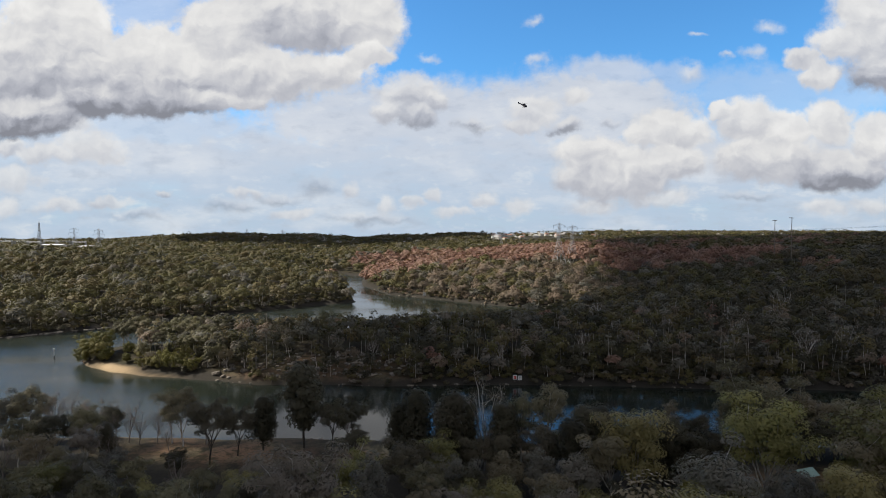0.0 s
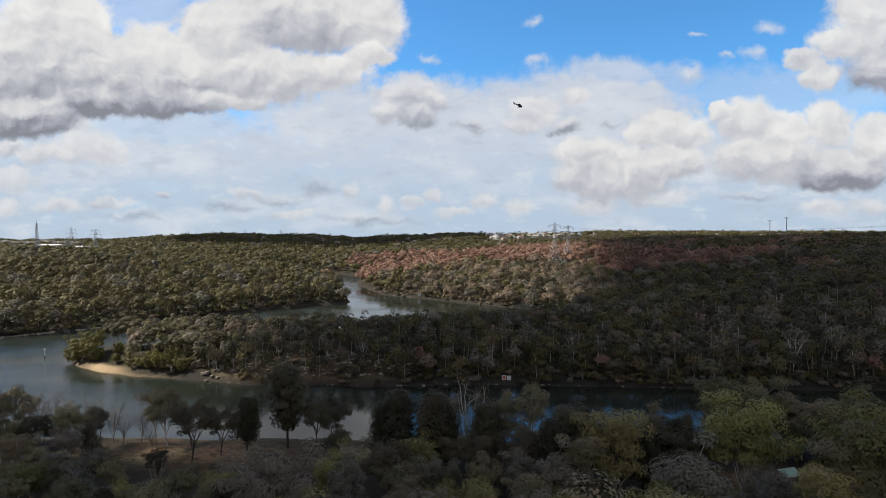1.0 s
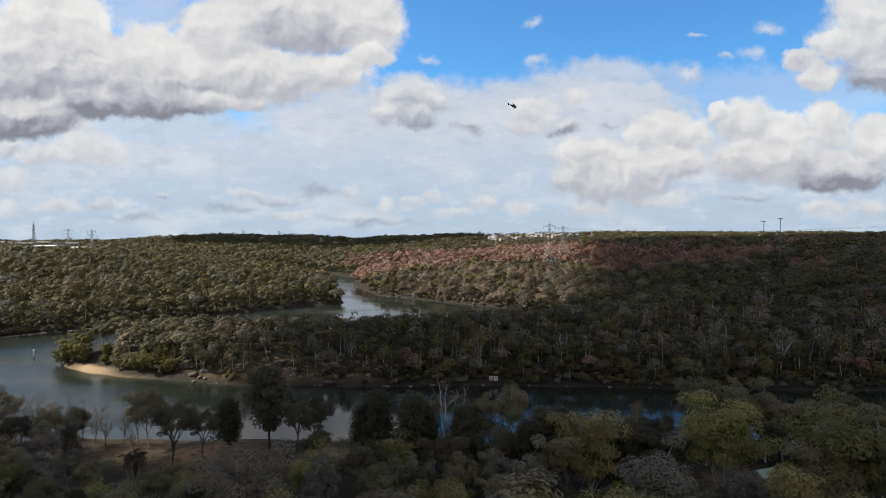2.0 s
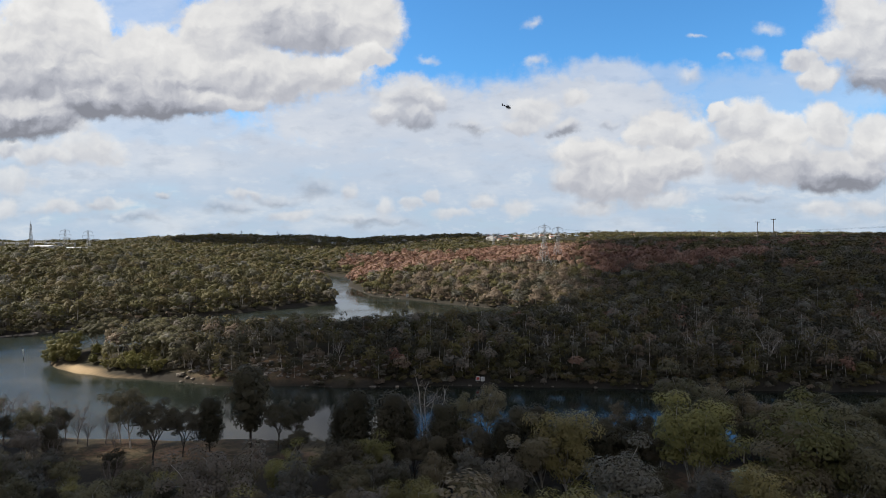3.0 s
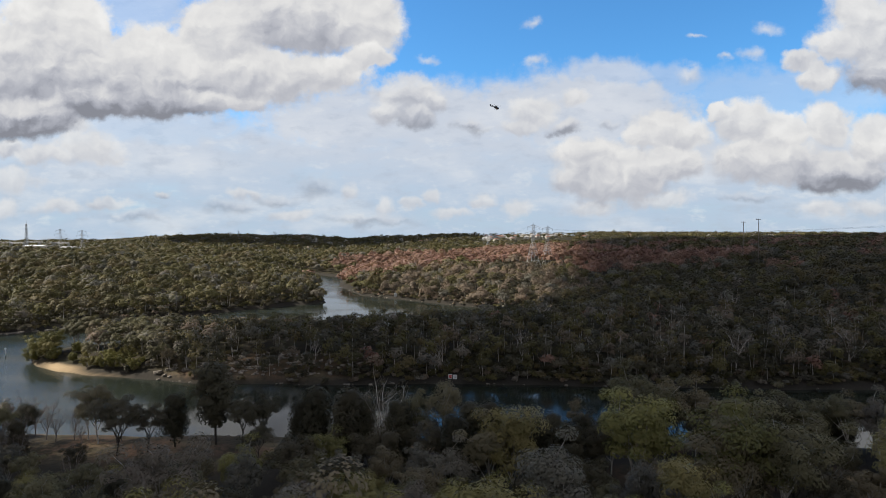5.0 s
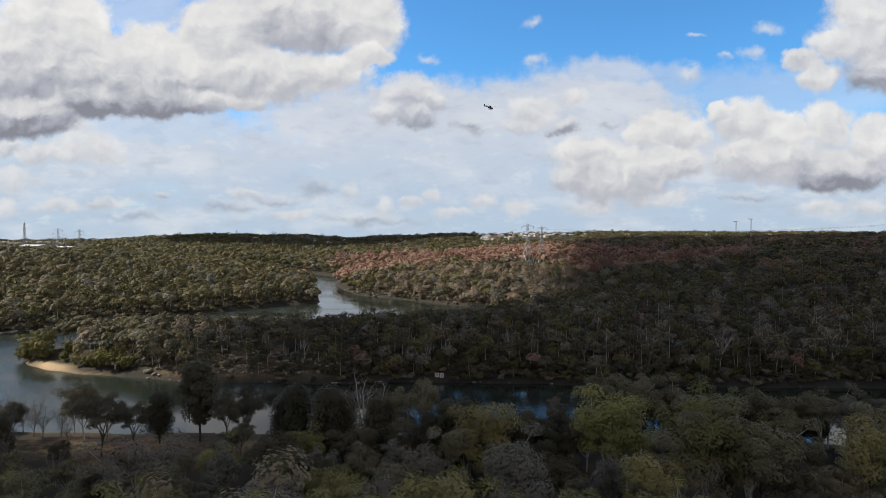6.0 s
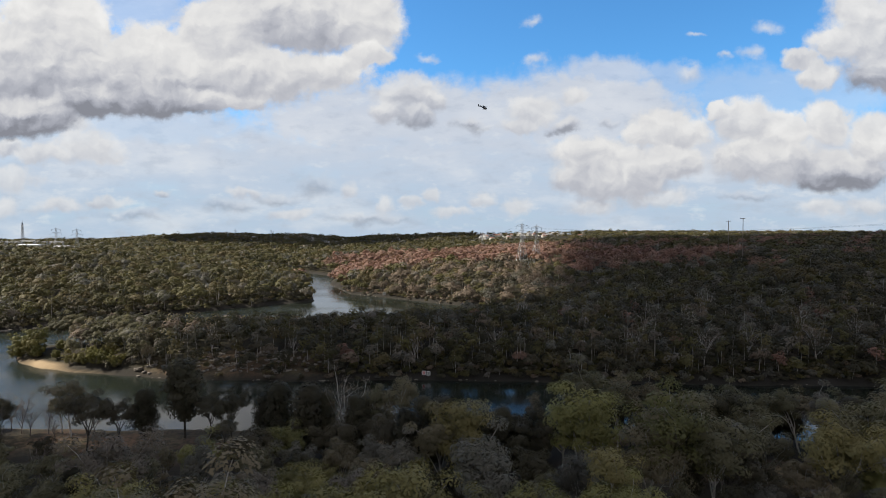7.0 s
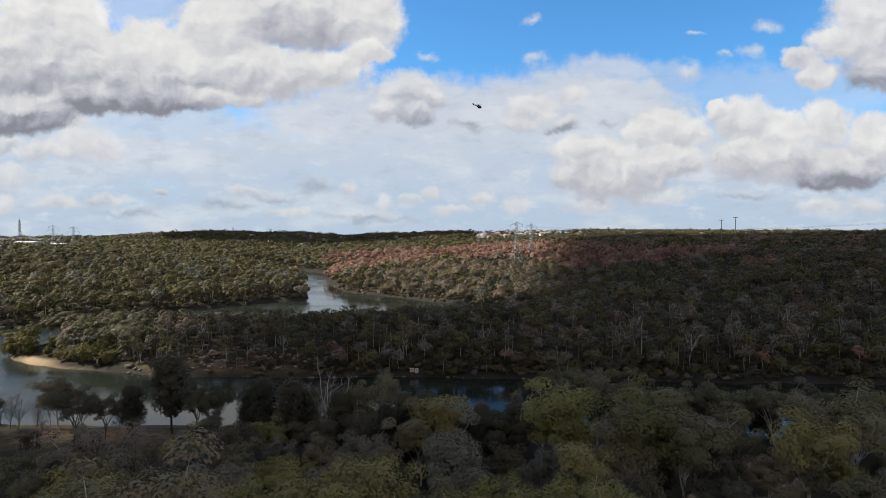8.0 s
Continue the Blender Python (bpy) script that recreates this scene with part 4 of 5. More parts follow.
# ---- the sandy tip ----
TIP_PLANTS = [("mangrove", -166, 269, 9), ("mangrove", -161, 266.5, 11.5), ("mangrove", -156, 264.5, 11), ("mangrove", -162, 273, 12), ("mangrove", -157, 271, 12), ("bush", -151.5, 262, 6),
              ("mangrove", -168, 276, 7), ("gum", -150, 279, 15), ("gum", -145, 281, 16), ("gum", -153, 281, 14), ("mangrove", -129, 250, 6), ("bush", -125, 249.5, 4.5),
              ("mangrove", -120, 247.5, 7), ("mangrove", -115, 246.5, 8.5), ("mangrove", -110, 245.5, 7.5), ("mangrove", -105, 244, 7), ("mangrove", -112, 252, 9), ("bush", -139, 257, 4),
              ("gum", -128, 283, 14), ("gum", -118, 276, 14), ("gum", -134, 300, 13), ("gum", -108, 268, 13), ("mangrove", -123, 257, 6), ("grey", -134, 268, 10), ("gum", -140, 276, 12),
              ("bush", -146, 271, 5), ("bush", -136, 262, 4), ("grey", -100, 258, 12), ("grey", -115, 262, 11), ("gum", -98, 250, 10)]
rng_tip = np.random.default_rng(3)
for kind, px, py, ph in TIP_PLANTS:
    plant(kind, px, py, ph, int(rng_tip.integers(4, 8)), rng_tip.uniform(0, 360), "plants on the sandy tip")

fill = rng_tip.uniform((-142, 243), (-88, 306), (400, 2))
standing = []
for (px, py), pd in zip(fill, shore_distance(fill[:, 0], fill[:, 1])):
    if pd > 7 and len(standing) < 46 and all((px - a) ** 2 + (py - b) ** 2 > 20 for a, b in standing):
        standing.append((px, py))
        plant(("gum", "dark", "slim", "bare", "gum")[len(standing) % 5], px, py, rng_tip.uniform(8, 13.5) * min(1, 0.5 + pd / 24), int(rng_tip.integers(4, 8)), rng_tip.uniform(0, 360), "plants on the sandy tip")

# ---- rocks ----


def rock_mesh(seed):
    rng = np.random.default_rng(seed)
    bm = bmesh.new()
    bmesh.ops.create_icosphere(bm, subdivisions=2, radius=1.0)
    k = Vector(rng.uniform(-50, 50, 3))
    for v in bm.verts:
        p = v.co.copy()
        v.co *= 1 + 0.35 * noise.noise(p * 1.1 + k) + 0.12 * noise.noise(p * 3 + k)
        v.co.x = max(-0.8, min(0.8, v.co.x))
        v.co.z = max(-0.5, min(0.55, v.co.z))
    me = bpy.data.meshes.new("rock")
    bm.to_mesh(me)
    bm.free()
    me.materials.append(ROCK)
    return me


ROCKS = [rock_mesh(k) for k in range(6)]


def build_rocks():
    rng = np.random.default_rng(8)
    for k in range(290):
        if k < 250:
            x, y = rng.uniform(-95, -8), rng.uniform(233, 266)
            s = rng.uniform(0.4, 1.0) + 0.9 * rng.random() ** 4
        else:
            x, y = rng.uniform(40, 110), rng.uniform(228, 240)
            s = rng.uniform(0.3, 0.9)
        d = float(shore_distance(np.array([x]), np.array([y]))[0])
        if d < 1:
            continue
        ob = new("rock", ROCKS[k % 6])
        z = float(ground_height(x, y))
        ob.matrix_basis = Matrix.Translation((x, y, z + s * 0.1)) @ pose(0, 0, 0, rng.uniform(-15, 15), rng.uniform(-15, 15), rng.uniform(0, 360)) @ Matrix.Diagonal((s * 1.3, s, s * 0.8, 1))
        tagged(ob, "weathered pale sandstone boulder on the wooded slope", "rock", "boulders on the slope")
    for k in range(9):
        x, y, s = 71 + rng.uniform(0, 10), 164.5 + rng.uniform(-1, 1.2), rng.uniform(0.35, 0.8)
        ob = new("rock", ROCKS[k % 6])
        ob.matrix_basis = Matrix.Translation((x, y, float(ground_height(x, y)) + s * 0.15)) @ pose(0, 0, 0, 0, 0, rng.uniform(0, 360)) @ Matrix.Diagonal((s * 1.4, s, s * 0.8, 1))
        tagged(ob, "pale sandstone boulder at the edge of the near shore", "rock", "boulders on the near shore")
    # ledges and stones along the waterlines
    base = ROCKS[0]
    co = np.empty(len(base.vertices) * 3, dtype=np.float32)
    base.vertices.foreach_get("co", co)
    co = co.reshape(-1, 3)
    tri = np.array([p.vertices[:] for p in base.polygons])
    pieces = []
    for line, count in ((FAR_BANK[1:7], 90), (FAR_BANK[20:25], 90), (WEST_BANK[7:], 170), (NEAR_BANK[4:9], 50)):
        pts = np.array(line, dtype=float)
        for _ in range(count):
            i = rng.integers(0, len(pts) - 1)
            p = pts[i] + (pts[i + 1] - pts[i]) * rng.random()
            g = np.linspace(-9, 9, 19)
            away = np.array([pts[i + 1][1] - pts[i][1], pts[i][0] - pts[i + 1][0]])
            away /= np.linalg.norm(away)
            line_x, line_y = p[0] + away[0] * g, p[1] + away[1] * g
            hit = np.argmin(np.abs(shore_distance(line_x, line_y) - rng.uniform(-0.5, 1.5)))
            s = rng.uniform(0.15, 0.9) ** 1.6 * (2.2 if line[0][0] < -70 else 1.0)
            a = rng.uniform(0, 6.3)
            turned = co * np.array([s * 1.7, s, s * 0.7])
            turned = turned @ np.array([[math.cos(a), math.sin(a), 0], [-math.sin(a), math.cos(a), 0], [0, 0, 1]])
            pieces.append((turned + np.array([line_x[hit], line_y[hit], 0.2]), tri))
    v, f = joined(pieces)
    tagged(new("shore_rocks", mesh_np("shore_rocks", v, [f], [ROCK])), "grey sandstone ledges and stones along the waterline", "rocks", kind="stuff")


build_rocks()

# ---- power line towers, poles and mast ----


def lattice(bm, foot, head, z0, z1, bays, r):
    """Four tapering legs with crossed bracing."""
    def corner(k, t):
        w = foot + (head - foot) * t
        return Vector(((w, w), (-w, w), (-w, -w), (w, -w))[k]).to_3d() + Vector((0, 0, z0 + (z1 - z0) * t))
    ts = [1 - (1 - k / bays) ** 1.25 for k in range(bays + 1)]
    for k in range(4):
        rod(bm, corner(k, 0), corner(k, 1), r * 1.5, r, 4)
        for a, b in zip(ts[:-1], ts[1:]):
            rod(bm, corner(k, a), corner((k + 1) % 4, b), r * 0.7, None, 4)
            rod(bm, corner((k + 1) % 4, a), corner(k, b), r * 0.7, None, 4)
            rod(bm, corner(k, b), corner((k + 1) % 4, b), r * 0.7, None, 4)


def power_tower(x, y, top, turn, label):
    z = float(ground_height(x, y))
    h = top - z
    ob = thing("power_tower", label, "power tower", "power line towers", pose(x, y, z, 0, 0, turn))
    bm = bmesh.new()
    lattice(bm, h * 0.125, h * 0.026, -0.5, h * 0.62, 4, 0.11)
    part("legs", (bm, STEEL), ob)
    bm = bmesh.new()
    lattice(bm, h * 0.026, h * 0.018, h * 0.62, h * 0.96, 4, 0.09)
    rod(bm, (0, 0, h * 0.96), (0, 0, h), 0.15, 0.08, 5)
    part("mast", (bm, STEEL), ob)
    for level, reach in ((0.64, 0.17), (0.77, 0.2), (0.9, 0.15)):
        bm = bmesh.new()
        for side in (-1, 1):
            tip = (side * h * reach, 0, h * (level + 0.012))
            for k in (-1, 1):
                rod(bm, (side * h * 0.02, k * h * 0.02, h * level), tip, 0.09, None, 4)
                rod(bm, (side * h * 0.02, k * h * 0.02, h * (level + 0.045)), tip, 0.09, None, 4)
        arm = part("crossarm", (bm, STEEL), ob)
        for side in (-1, 1):
            bm = bmesh.new()
            rod(bm, (side * h * reach * 0.97, 0, h * level + 0.2), (side * h * reach * 0.97, 0, h * level - 2.6), 0.14, None, 6)
            part("insulator", (bm, BLACK), arm)
    return ob


power_tower(121, 613, 70.5, 20, "grey lattice steel power tower among scorched trees")
power_tower(141, 642, 68.5, 20, "grey lattice steel power tower among scorched trees")
power_tower(-527, 900, 65, 60, "pale lattice steel power tower above the woods")
power_tower(-690, 1100, 68, 60, "pale lattice steel power tower above the woods")
power_tower(122, 1230, 58, 20, "pale lattice steel power tower above the woods")


power_tower(-668, 2000, 66, 60, "pale lattice steel power tower above the woods")
power_tower(-560, 2050, 64, 60, "pale lattice steel power tower above the woods")


def gantry(x, y, top, span, turn):
    z = float(ground_height(x, y))
    h = top - z
    ob = thing("substation_gantry", "pale steel substation gantry standing above the woods", "gantry", "substation gantries", pose(x, y, z, 0, 0, turn))
    for sx in (-1, 1):
        bm = bmesh.new()
        lattice(bm, 1.3, 0.8, -0.5, h, 6, 0.14)
        column = part("column", (bm, STEEL), ob)
        column.matrix_basis = Matrix.Translation((sx * span / 2, 0, 0))
    bm = bmesh.new()
    for k in (-0.7, 0.7):
        rod(bm, (-span / 2, k, h), (span / 2, k, h), 0.16, None, 4)
        rod(bm, (-span / 2, k, h - 1.6), (span / 2, k, h - 1.6), 0.16, None, 4)
        for q in range(8):
            a, b = -span / 2 + span * q / 8, -span / 2 + span * (q + 1) / 8
            rod(bm, (a, k, h - 1.6 * (q % 2)), (b, k, h - 1.6 * (1 - q % 2)), 0.1, None, 4)
    part("beam", (bm, STEEL), ob)


for k in range(6):
    gantry(-640 + 21 * k, 860 + 4 * (k % 2), 46.5 - 0.8 * (k % 3), 19, 4)


def radio_mast(x, y, top):
    z = float(ground_height(x, y))
    h = top - z
    ob = thing("radio_mast", "tall slender lattice radio mast with panel antennas", "mast", "", pose(x, y, z))
    bm = bmesh.new()
    lattice(bm, h * 0.05, h * 0.012, -0.5, h * 0.9, 10, 0.22)
    part("lattice", (bm, STEEL), ob)
    bm = bmesh.new()
    rod(bm, (0, 0, h * 0.9), (0, 0, h), 0.25, 0.1, 6)
    part("spike", (bm, STEEL), ob)
    for level in (0.66, 0.8):
        for k in range(3):
            bm = bmesh.new()
            box(bm, (1.2, 0.5, 3.2), pose(0, 0, 0, 0, 0, 120 * k) @ pose(0, 1.6, h * level), 0.1)
            part("antenna", (bm, WHITE), ob)


radio_mast(-824, 1200, 84)


def power_pole(x, y, top):
    z = float(ground_height(x, y))
    h = top - z
    ob = thing("power_pole", "tall grey power pole with two crossarms", "power pole", "power poles on the ridge", pose(x, y, z, 0, 0, 10))
    bm = bmesh.new()
    rod(bm, (0, 0, -0.5), (0, 0, h), 0.42, 0.26, 10)
    part("pole", (bm, TIMBER), ob)
    for level, w in ((0.99, 4.6), (0.72, 7.0)):
        bm = bmesh.new()
        box(bm, (w, 0.35, 0.4), Matrix.Translation((0, 0.35, h * level)), 0.04)
        arm = part("crossarm", (bm, TIMBER), ob)
        for k in (-0.46, 0.0, 0.46):
            bm = bmesh.new()
            rod(bm, (k * w, 0.35, h * level + 0.15), (k * w, 0.35, h * level + 0.9), 0.14, 0.1, 8)
            part("insulator", (bm, WHITE), arm)


power_pole(300, 506, 72.3)
power_pole(299, 530, 70.3)

# ---- conductors ----


def conductor(a, b, sag, label="thin sagging power line conductor strung between its supports"):
    a, b = np.array(a, dtype=float), np.array(b, dtype=float)
    t = np.linspace(0, 1, 25)[:, None]
    path = a + (b - a) * t - np.array([0, 0, 4 * sag]) * t * (1 - t)
    v, f = tube(path, np.full(25, 0.045), 5)
    tagged(new("power_line", mesh_np("power_line", v, [f], [BLACK])), label, "cable", "power line conductors")


for k in (-3.2, 0.0, 3.2):
    conductor((300 + k, 506, 60.3), (299 + k, 530, 59.4), 0.4)
    conductor((300 + k, 506, 60.3), (470 + k, 330, 57), 3.0)
    conductor((299 + k, 530, 59.4), (220 + k, 760, 60), 4.0)
for side in (-1, 1):
    for level in (0.64, 0.77, 0.9):
        conductor((121 + side * 8, 613, 25 + 45 * level), (122 + side * 7, 1230, 26 + 31 * level), 7.0)
        conductor((141 + side * 8, 642, 25 + 43 * level), (560 + side * 8, 480, 40 + 43 * level), 9.0)

# ---- far houses and sheds ----


def house_parts(w, d, h, roof_mat, wall_mat):
    walls = bmesh.new()
    box(walls, (w, d, h), Matrix.Translation((0, 0, h / 2)), 0.05)
    roof = bmesh.new()
    e, r = 0.5, w * 0.22
    pts = [(-w / 2 - e, -d / 2 - e, h), (w / 2 + e, -d / 2 - e, h), (w / 2 + e, d / 2 + e, h), (-w / 2 - e, d / 2 + e, h), (-w * 0.25, 0, h + r), (w * 0.25, 0, h + r)]
    vs = [roof.verts.new(p) for p in pts]
    for f in ((0, 1, 5, 4), (1, 2, 5), (2, 3, 4, 5), (3, 0, 4), (3, 2, 1, 0)):
        roof.faces.new([vs[k] for k in f])
    win = bmesh.new()
    box(win, (1.8, 0.12, 1.4))
    out = []
    for bm, mat, nm in ((walls, wall_mat, "wall"), (roof, roof_mat, "roof"), (win, GLASS_DARK, "window")):
        me = bpy.data.meshes.new(nm)
        bm.to_mesh(me)
        bm.free()
        me.materials.append(mat)
        out.append(me)
    return out


HOUSES = [house_parts(15, 10, 6.0, TILE_ROOF, RENDERED), house_parts(13, 10, 5.5, GREY_ROOF, WHITE), house_parts(18, 11, 6.5, GREY_ROOF, RENDERED)]


def build_houses():
    rng = np.random.default_rng(14)
    for k in range(92):
        if k < 60:
            y = rng.uniform(1850, 2350)
            x = y * rng.uniform(0.085, 0.225)
        elif k < 76:
            y = rng.uniform(1900, 2300)
            x = y * rng.uniform(0.25, 0.6)
        else:
            y = rng.uniform(1900, 2300)
            x = y * rng.uniform(-0.42, 0.05)
        wall, roof, win = HOUSES[k % 3]
        w, d = ((15, 10), (13, 10), (18, 11))[k % 3]
        ob = thing("house", "pale suburban house with pitched roof on the far ridge", "house", "houses on the far ridge",
                   pose(x, y, float(ground_height(x, y)) - 0.2, 0, 0, rng.uniform(-40, 40)))
        part("wall", wall, ob), part("roof", roof, ob)
        for q in (-0.3, 0.05, 0.33):
            part("window", win, ob).matrix_basis = Matrix.Translation((q * w, -d / 2 - 0.03, 3.2))


build_houses()


def build_sheds():
    for x, y, w, d, h, turn in ((-625, 800, 24, 22, 16, 10), (-520, 790, 28, 20, 15, -6), (-484, 800, 20, 18, 14.5, -6)):
        z = float(ground_height(x, y))
        ob = thing("industrial_shed", "long white industrial shed behind the woods", "shed", "white sheds", pose(x, y, z - 0.3, 0, 0, turn))
        bm = bmesh.new()
        box(bm, (w, d, h), Matrix.Translation((0, 0, h / 2)), 0.1)
        part("wall", (bm, RENDERED), ob)
        bm = bmesh.new()
        box(bm, (w + 1, d * 0.52, 0.3), pose(0, -d * 0.25, h + 0.9, 6, 0, 0))
        box(bm, (w + 1, d * 0.52, 0.3), pose(0, d * 0.25, h + 0.9, -6, 0, 0))
        part("roof", (bm, WHITE), ob)
        for q in range(4):
            bm = bmesh.new()
            box(bm, (w * 0.12, 0.2, 4.5), Matrix.Translation((w * (q - 1.5) * 0.22, -d / 2 - 0.08, 2.5)))
            part("door", (bm, GREY_ROOF), ob)


build_sheds()

# ---- signs and the channel marker ----


def notice(x, y, boards, label, size=1.35, lift=1.0):
    z = max(0.0, float(ground_height(x, y)))
    ob = thing("river_sign", label, "sign", "", pose(x, y, z, 0, 0, 4))
    for k, (mat, words) in enumerate(boards):
        ox = (k - (len(boards) - 1) / 2) * (size + 0.35)
        bm = bmesh.new()
        rod(bm, (ox, 0.1, -0.6), (ox, 0.1, lift + size), 0.09, None, 8)
        part("post", (bm, TIMBER), ob)
        bm = bmesh.new()
        box(bm, (size, 0.08, size * 1.1), Matrix.Translation((ox, 0, lift + size * 0.45 - 0.25 * k)), 0.02)
        panel = part("panel", (bm, WHITE), ob, words)
        for row in range(3):
            bm = bmesh.new()
            box(bm, (size * (0.7 if mat is RED else 0.6), 0.02, size * (0.2 if mat is RED else 0.08)), Matrix.Translation((ox, -0.055, lift + size * (0.7 - 0.26 * row) - 0.25 * k)))
            part("lettering", (bm, mat), panel)


notice(29.5, 231.5, [(RED, "white board with red markings"), (BLACK, "white board with small dark lettering")], "pair of white and red river notice boards on posts", 1.6)
notice(-17, 531, [(BLACK, "white board")], "square white notice board on the far bank", 2.6, 1.2)

marker = thing("channel_marker", "slender white channel marker post standing in the river", "marker post", "", pose(-187, 281, -2.5))
bm = bmesh.new()
rod(bm, (0, 0, 0), (0, 0, 6.4), 0.2, 0.16, 10)
part("post", (bm, WHITE), marker)
bm = bmesh.new()
box(bm, (0.7, 0.7, 0.6), Matrix.Translation((0, 0, 6.6)), 0.06)
part("light", (bm, WHITE), marker)
bm = bmesh.new()
rod(bm, (0, 0, 2.3), (0, 0, 3.3), 0.24, None, 10)
part("band", (bm, BLACK), marker, "dark tidal band")

# ---- picnic shelters and rail ----


def shelter(x, y, turn, roof_mat, label, w=4.6, d=3.6):
    z = float(ground_height(x, y))
    ob = thing("picnic_shelter", label, "shelter", "picnic shelters", pose(x, y, z, 0, 0, turn))
    bm = bmesh.new()
    box(bm, (w + 0.6, d + 0.6, 0.25), Matrix.Translation((0, 0, 0.05)), 0.03)
    part("slab", (bm, surface_concrete), ob)
    for sx in (-1, 1):
        for sy in (-1, 1):
            bm = bmesh.new()
            box(bm, (0.14, 0.14, 2.4), Matrix.Translation((sx * w * 0.4, sy * d * 0.38, 1.3)), 0.01)
            part("post", (bm, TIMBER), ob)
    for k, sgn in enumerate((-1, 1)):
        bm = bmesh.new()
        rise = 0.32 * d
        m = pose(0, sgn * d * 0.27, 2.5 + rise / 2, -sgn * math.degrees(math.atan2(rise, d * 0.54)), 0, 0)
        box(bm, (w + 0.5, math.hypot(d * 0.56, rise), 0.06), m)
        for q in range(12):
            box(bm, (0.04, math.hypot(d * 0.56, rise), 0.05), m @ Matrix.Translation(((q - 5.5) * (w + 0.3) / 12, 0, 0.05)))
        part("roof_sheet", (bm, roof_mat), ob)
    bm = bmesh.new()
    box(bm, (w + 0.5, 0.25, 0.08), Matrix.Translation((0, 0, 2.52 + 0.32 * d)), 0.02)
    part("ridge_cap", (bm, roof_mat), ob)
    table = thing("picnic_table", "plain timber picnic table with benches under a shelter", "table", "picnic tables", pose(x, y, z + 0.18, 0, 0, turn))
    bm = bmesh.new()
    box(bm, (1.8, 0.75, 0.06), Matrix.Translation((0, 0, 0.74)), 0.01)
    part("tabletop", (bm, TIMBER), table)
    for sgn in (-1, 1):
        bm = bmesh.new()
        box(bm, (1.8, 0.28, 0.05), Matrix.Translation((0, sgn * 0.72, 0.44)), 0.01)
        part("bench", (bm, TIMBER), table)
        bm = bmesh.new()
        box(bm, (0.1, 1.5, 0.08), Matrix.Translation((sgn * 0.65, 0, 0.38)))
        box(bm, (0.1, 0.1, 0.72), Matrix.Translation((sgn * 0.65, 0.3, 0.36)))
        box(bm, (0.1, 0.1, 0.72), Matrix.Translation((sgn * 0.65, -0.3, 0.36)))
        part("leg_frame", (bm, TIMBER), table)


surface_concrete = surface("concrete", (0.28, 0.27, 0.25), (0.4, 0.39, 0.37), 0.8, 0.9)
shelter(84, 135, 18, GREEN_ROOF, "picnic shelter with pale green ribbed steel roof")
shelter(121, 123, 62, GREY_ROOF, "picnic shelter with weathered grey steel roof", 4.4, 3.4)

for k in range(3):
    x, y = 122 + 4.6 * k, 157.5 - 0.5 * k
    rail = thing("log_rail", "bleached timber log rail on low posts by the water", "rail", "log rails", pose(x, y, float(ground_height(x, y)), 0, 0, -6))
    bm = bmesh.new()
    rod(bm, (-2.2, 0, 0.62), (2.2, 0, 0.62), 0.16, 0.14, 8)
    part("log", (bm, WHITE if k == 0 else TIMBER), rail)
    for q in (-1.7, 1.7):
        bm = bmesh.new()
        rod(bm, (q, 0, -0.4), (q, 0, 0.55), 0.13, None, 8)
        part("post", (bm, TIMBER), rail)

# ---- helicopter ----


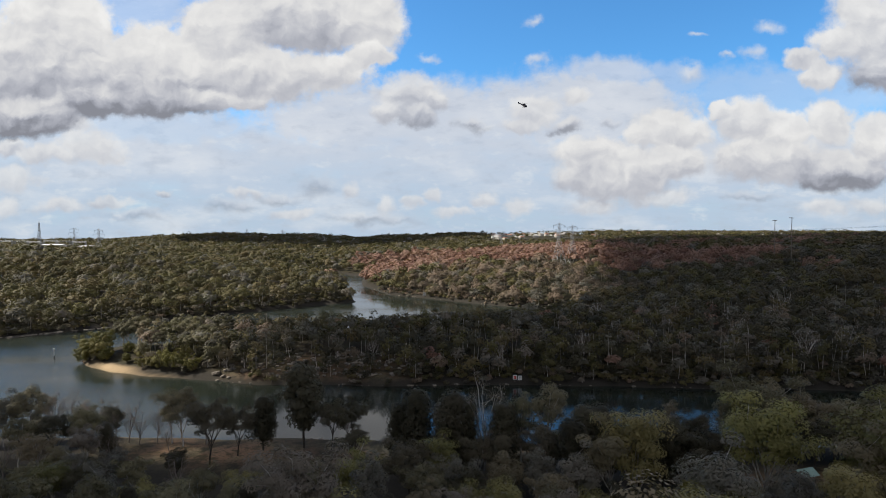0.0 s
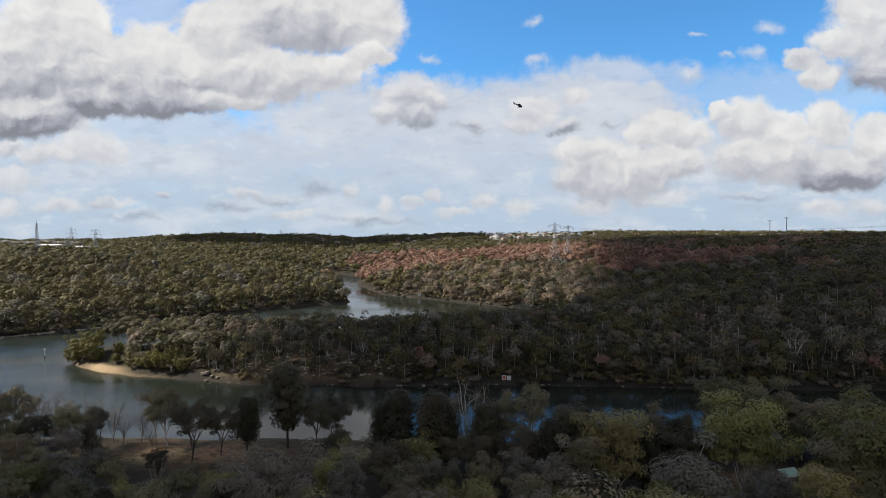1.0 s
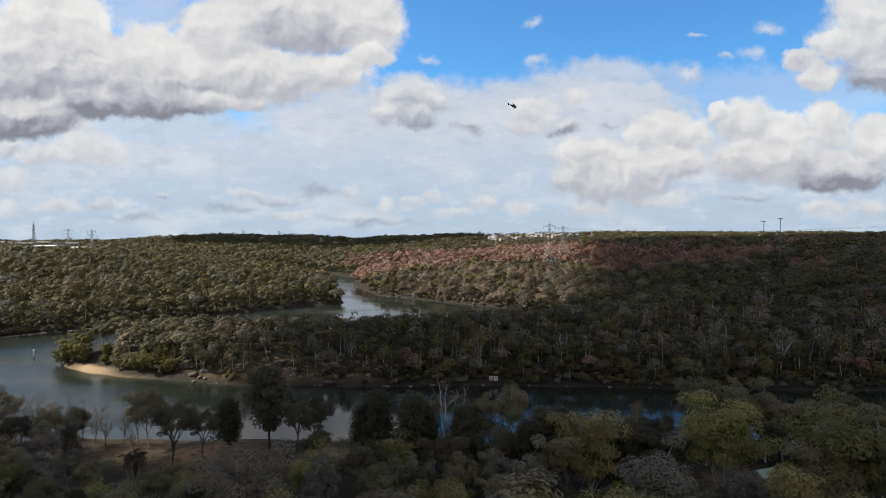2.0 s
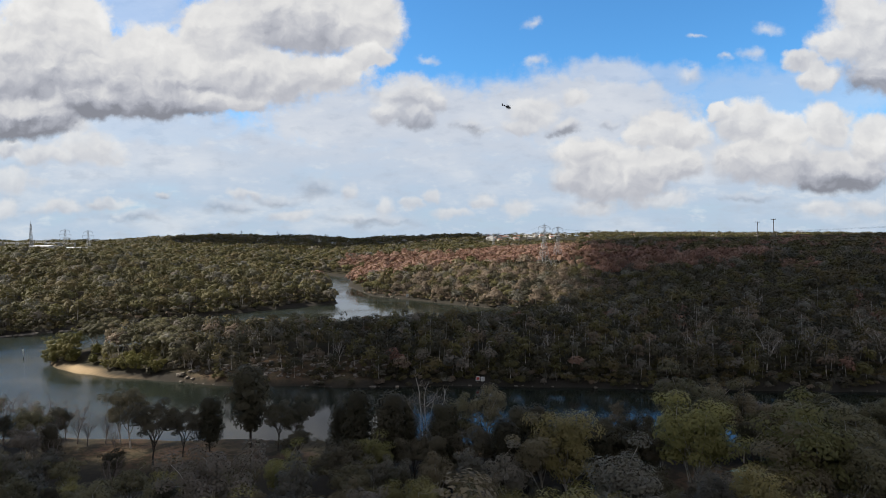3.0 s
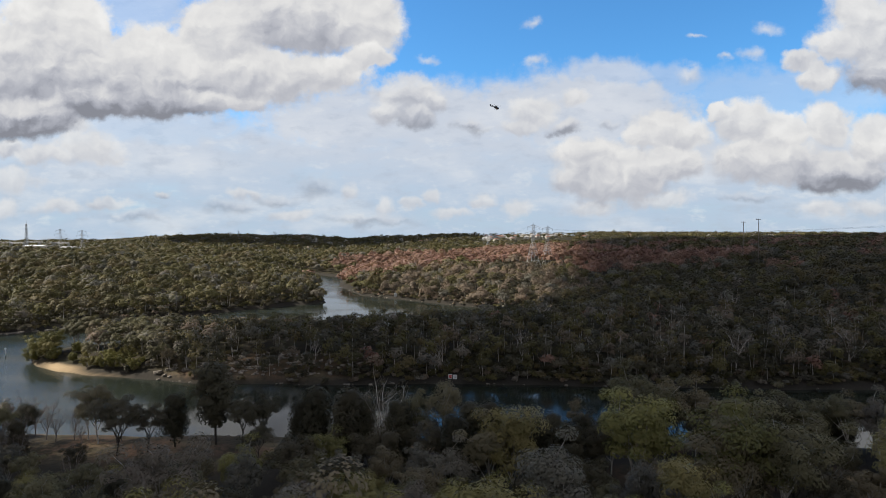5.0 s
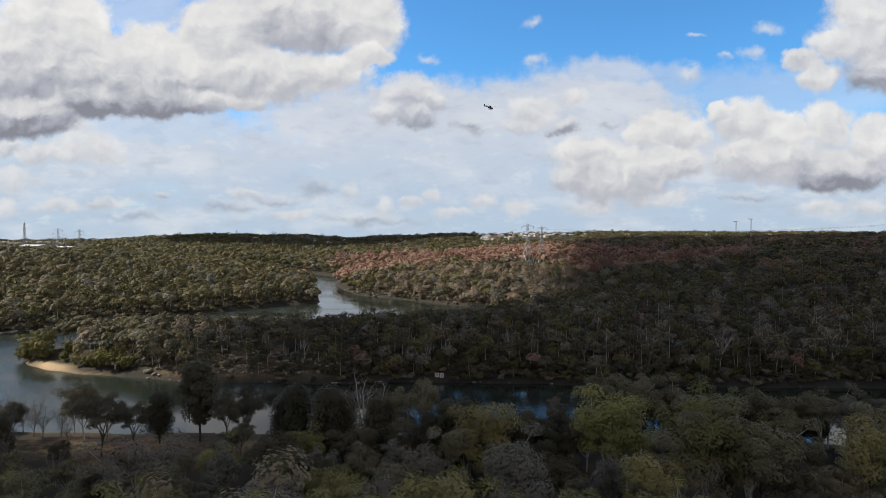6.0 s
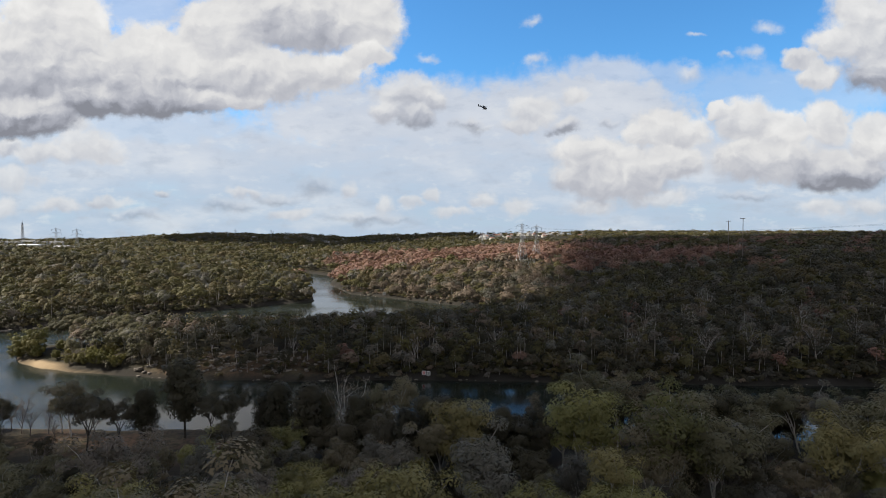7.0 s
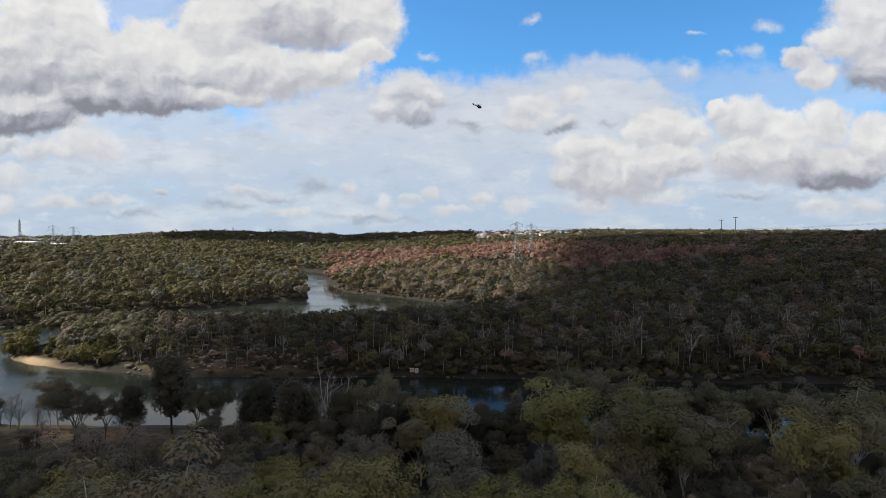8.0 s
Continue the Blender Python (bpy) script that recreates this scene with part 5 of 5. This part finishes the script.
def build_helicopter():
    ob = thing("helicopter", "dark blue and white twin-engined helicopter hovering above the woods", "helicopter", "",
               pose(77, 560, 179, 0, 0, 0) @ pose(0, 0, 0, 0, 0, 28) @ pose(0, 0, 0, 4, 6, 0))
    # nose towards +x
    bm = bmesh.new()
    bmesh.ops.create_uvsphere(bm, u_segments=24, v_segments=16, radius=1.0, matrix=Matrix.Diagonal((2.9, 0.95, 1.1, 1)))
    for v in bm.verts:
        if v.co.x < 0:
            v.co.z = v.co.z * (1 + 0.1 * v.co.x) + 0.12 * -v.co.x
        else:
            v.co.z -= 0.05 * v.co.x ** 2
        v.co.z = max(v.co.z, -0.95)
    part("fuselage", (bm, NAVY), ob)
    bm = bmesh.new()
    bmesh.ops.create_uvsphere(bm, u_segments=20, v_segments=12, radius=1.0, matrix=Matrix.Translation((1.5, 0, 0.12)) @ Matrix.Diagonal((1.42, 0.9, 0.88, 1)))
    part("windscreen", (bm, GLASS_DARK), ob)
    bm = bmesh.new()
    box(bm, (2.6, 1.98, 0.2), Matrix.Translation((-0.3, 0, -0.28)), 0.08)
    part("stripe", (bm, WHITE), ob, "white flank stripe")
    bm = bmesh.new()
    box(bm, (2.7, 1.2, 0.7), Matrix.Translation((-0.5, 0, 1.15)), 0.25)
    part("engine_cowling", (bm, NAVY), ob)
    bm = bmesh.new()
    rod(bm, (-2.2, 0, 0.5), (-6.4, 0, 0.75), 0.48, 0.24, 14)
    part("tail_boom", (bm, NAVY), ob)
    bm = bmesh.new()
    box(bm, (1.2, 0.2, 2.2), pose(-6.7, 0, 1.25, 0, -24, 0), 0.08)
    part("tail_fin", (bm, NAVY), ob)
    bm = bmesh.new()
    rod(bm, (-6.45, -0.16, 0.75), (-6.45, 0.16, 0.75), 0.62, None, 20)
    part("tail_rotor_shroud", (bm, BLACK), ob)
    bm = bmesh.new()
    box(bm, (0.7, 2.6, 0.1), Matrix.Translation((-5.2, 0, 0.72)), 0.03)
    for k in (-1, 1):
        box(bm, (0.9, 0.08, 0.8), Matrix.Translation((-5.3, 1.3 * k, 0.8)), 0.02)
    part("tailplane", (bm, NAVY), ob)
    bm = bmesh.new()
    rod(bm, (-0.3, 0, 1.3), (-0.3, 0, 1.95), 0.16, None, 10)
    rotor = part("rotor_mast", (bm, STEEL), ob)
    for k in range(4):
        bm = bmesh.new()
        box(bm, (4.9, 0.3, 0.05), Matrix.Translation((-0.3, 0, 1.9)) @ pose(0, 0, 0, 0, 0, 35 + 90 * k) @ pose(2.65, 0, 0, 0, 2, 0), 0.01)
        part("blade", (bm, BLACK), rotor)
    for k in (-1, 1):
        bm = bmesh.new()
        rod(bm, (-1.6, 0.95 * k, -1.55), (1.7, 0.95 * k, -1.55), 0.07, None, 8)
        rod(bm, (1.7, 0.95 * k, -1.55), (2.1, 0.95 * k, -1.35), 0.07, None, 8)
        for q in (-0.9, 1.0):
            rod(bm, (q, 0.95 * k, -1.55), (q, 0.6 * k, -0.8), 0.06, None, 8)
        part("skid", (bm, BLACK), ob)


build_helicopter()
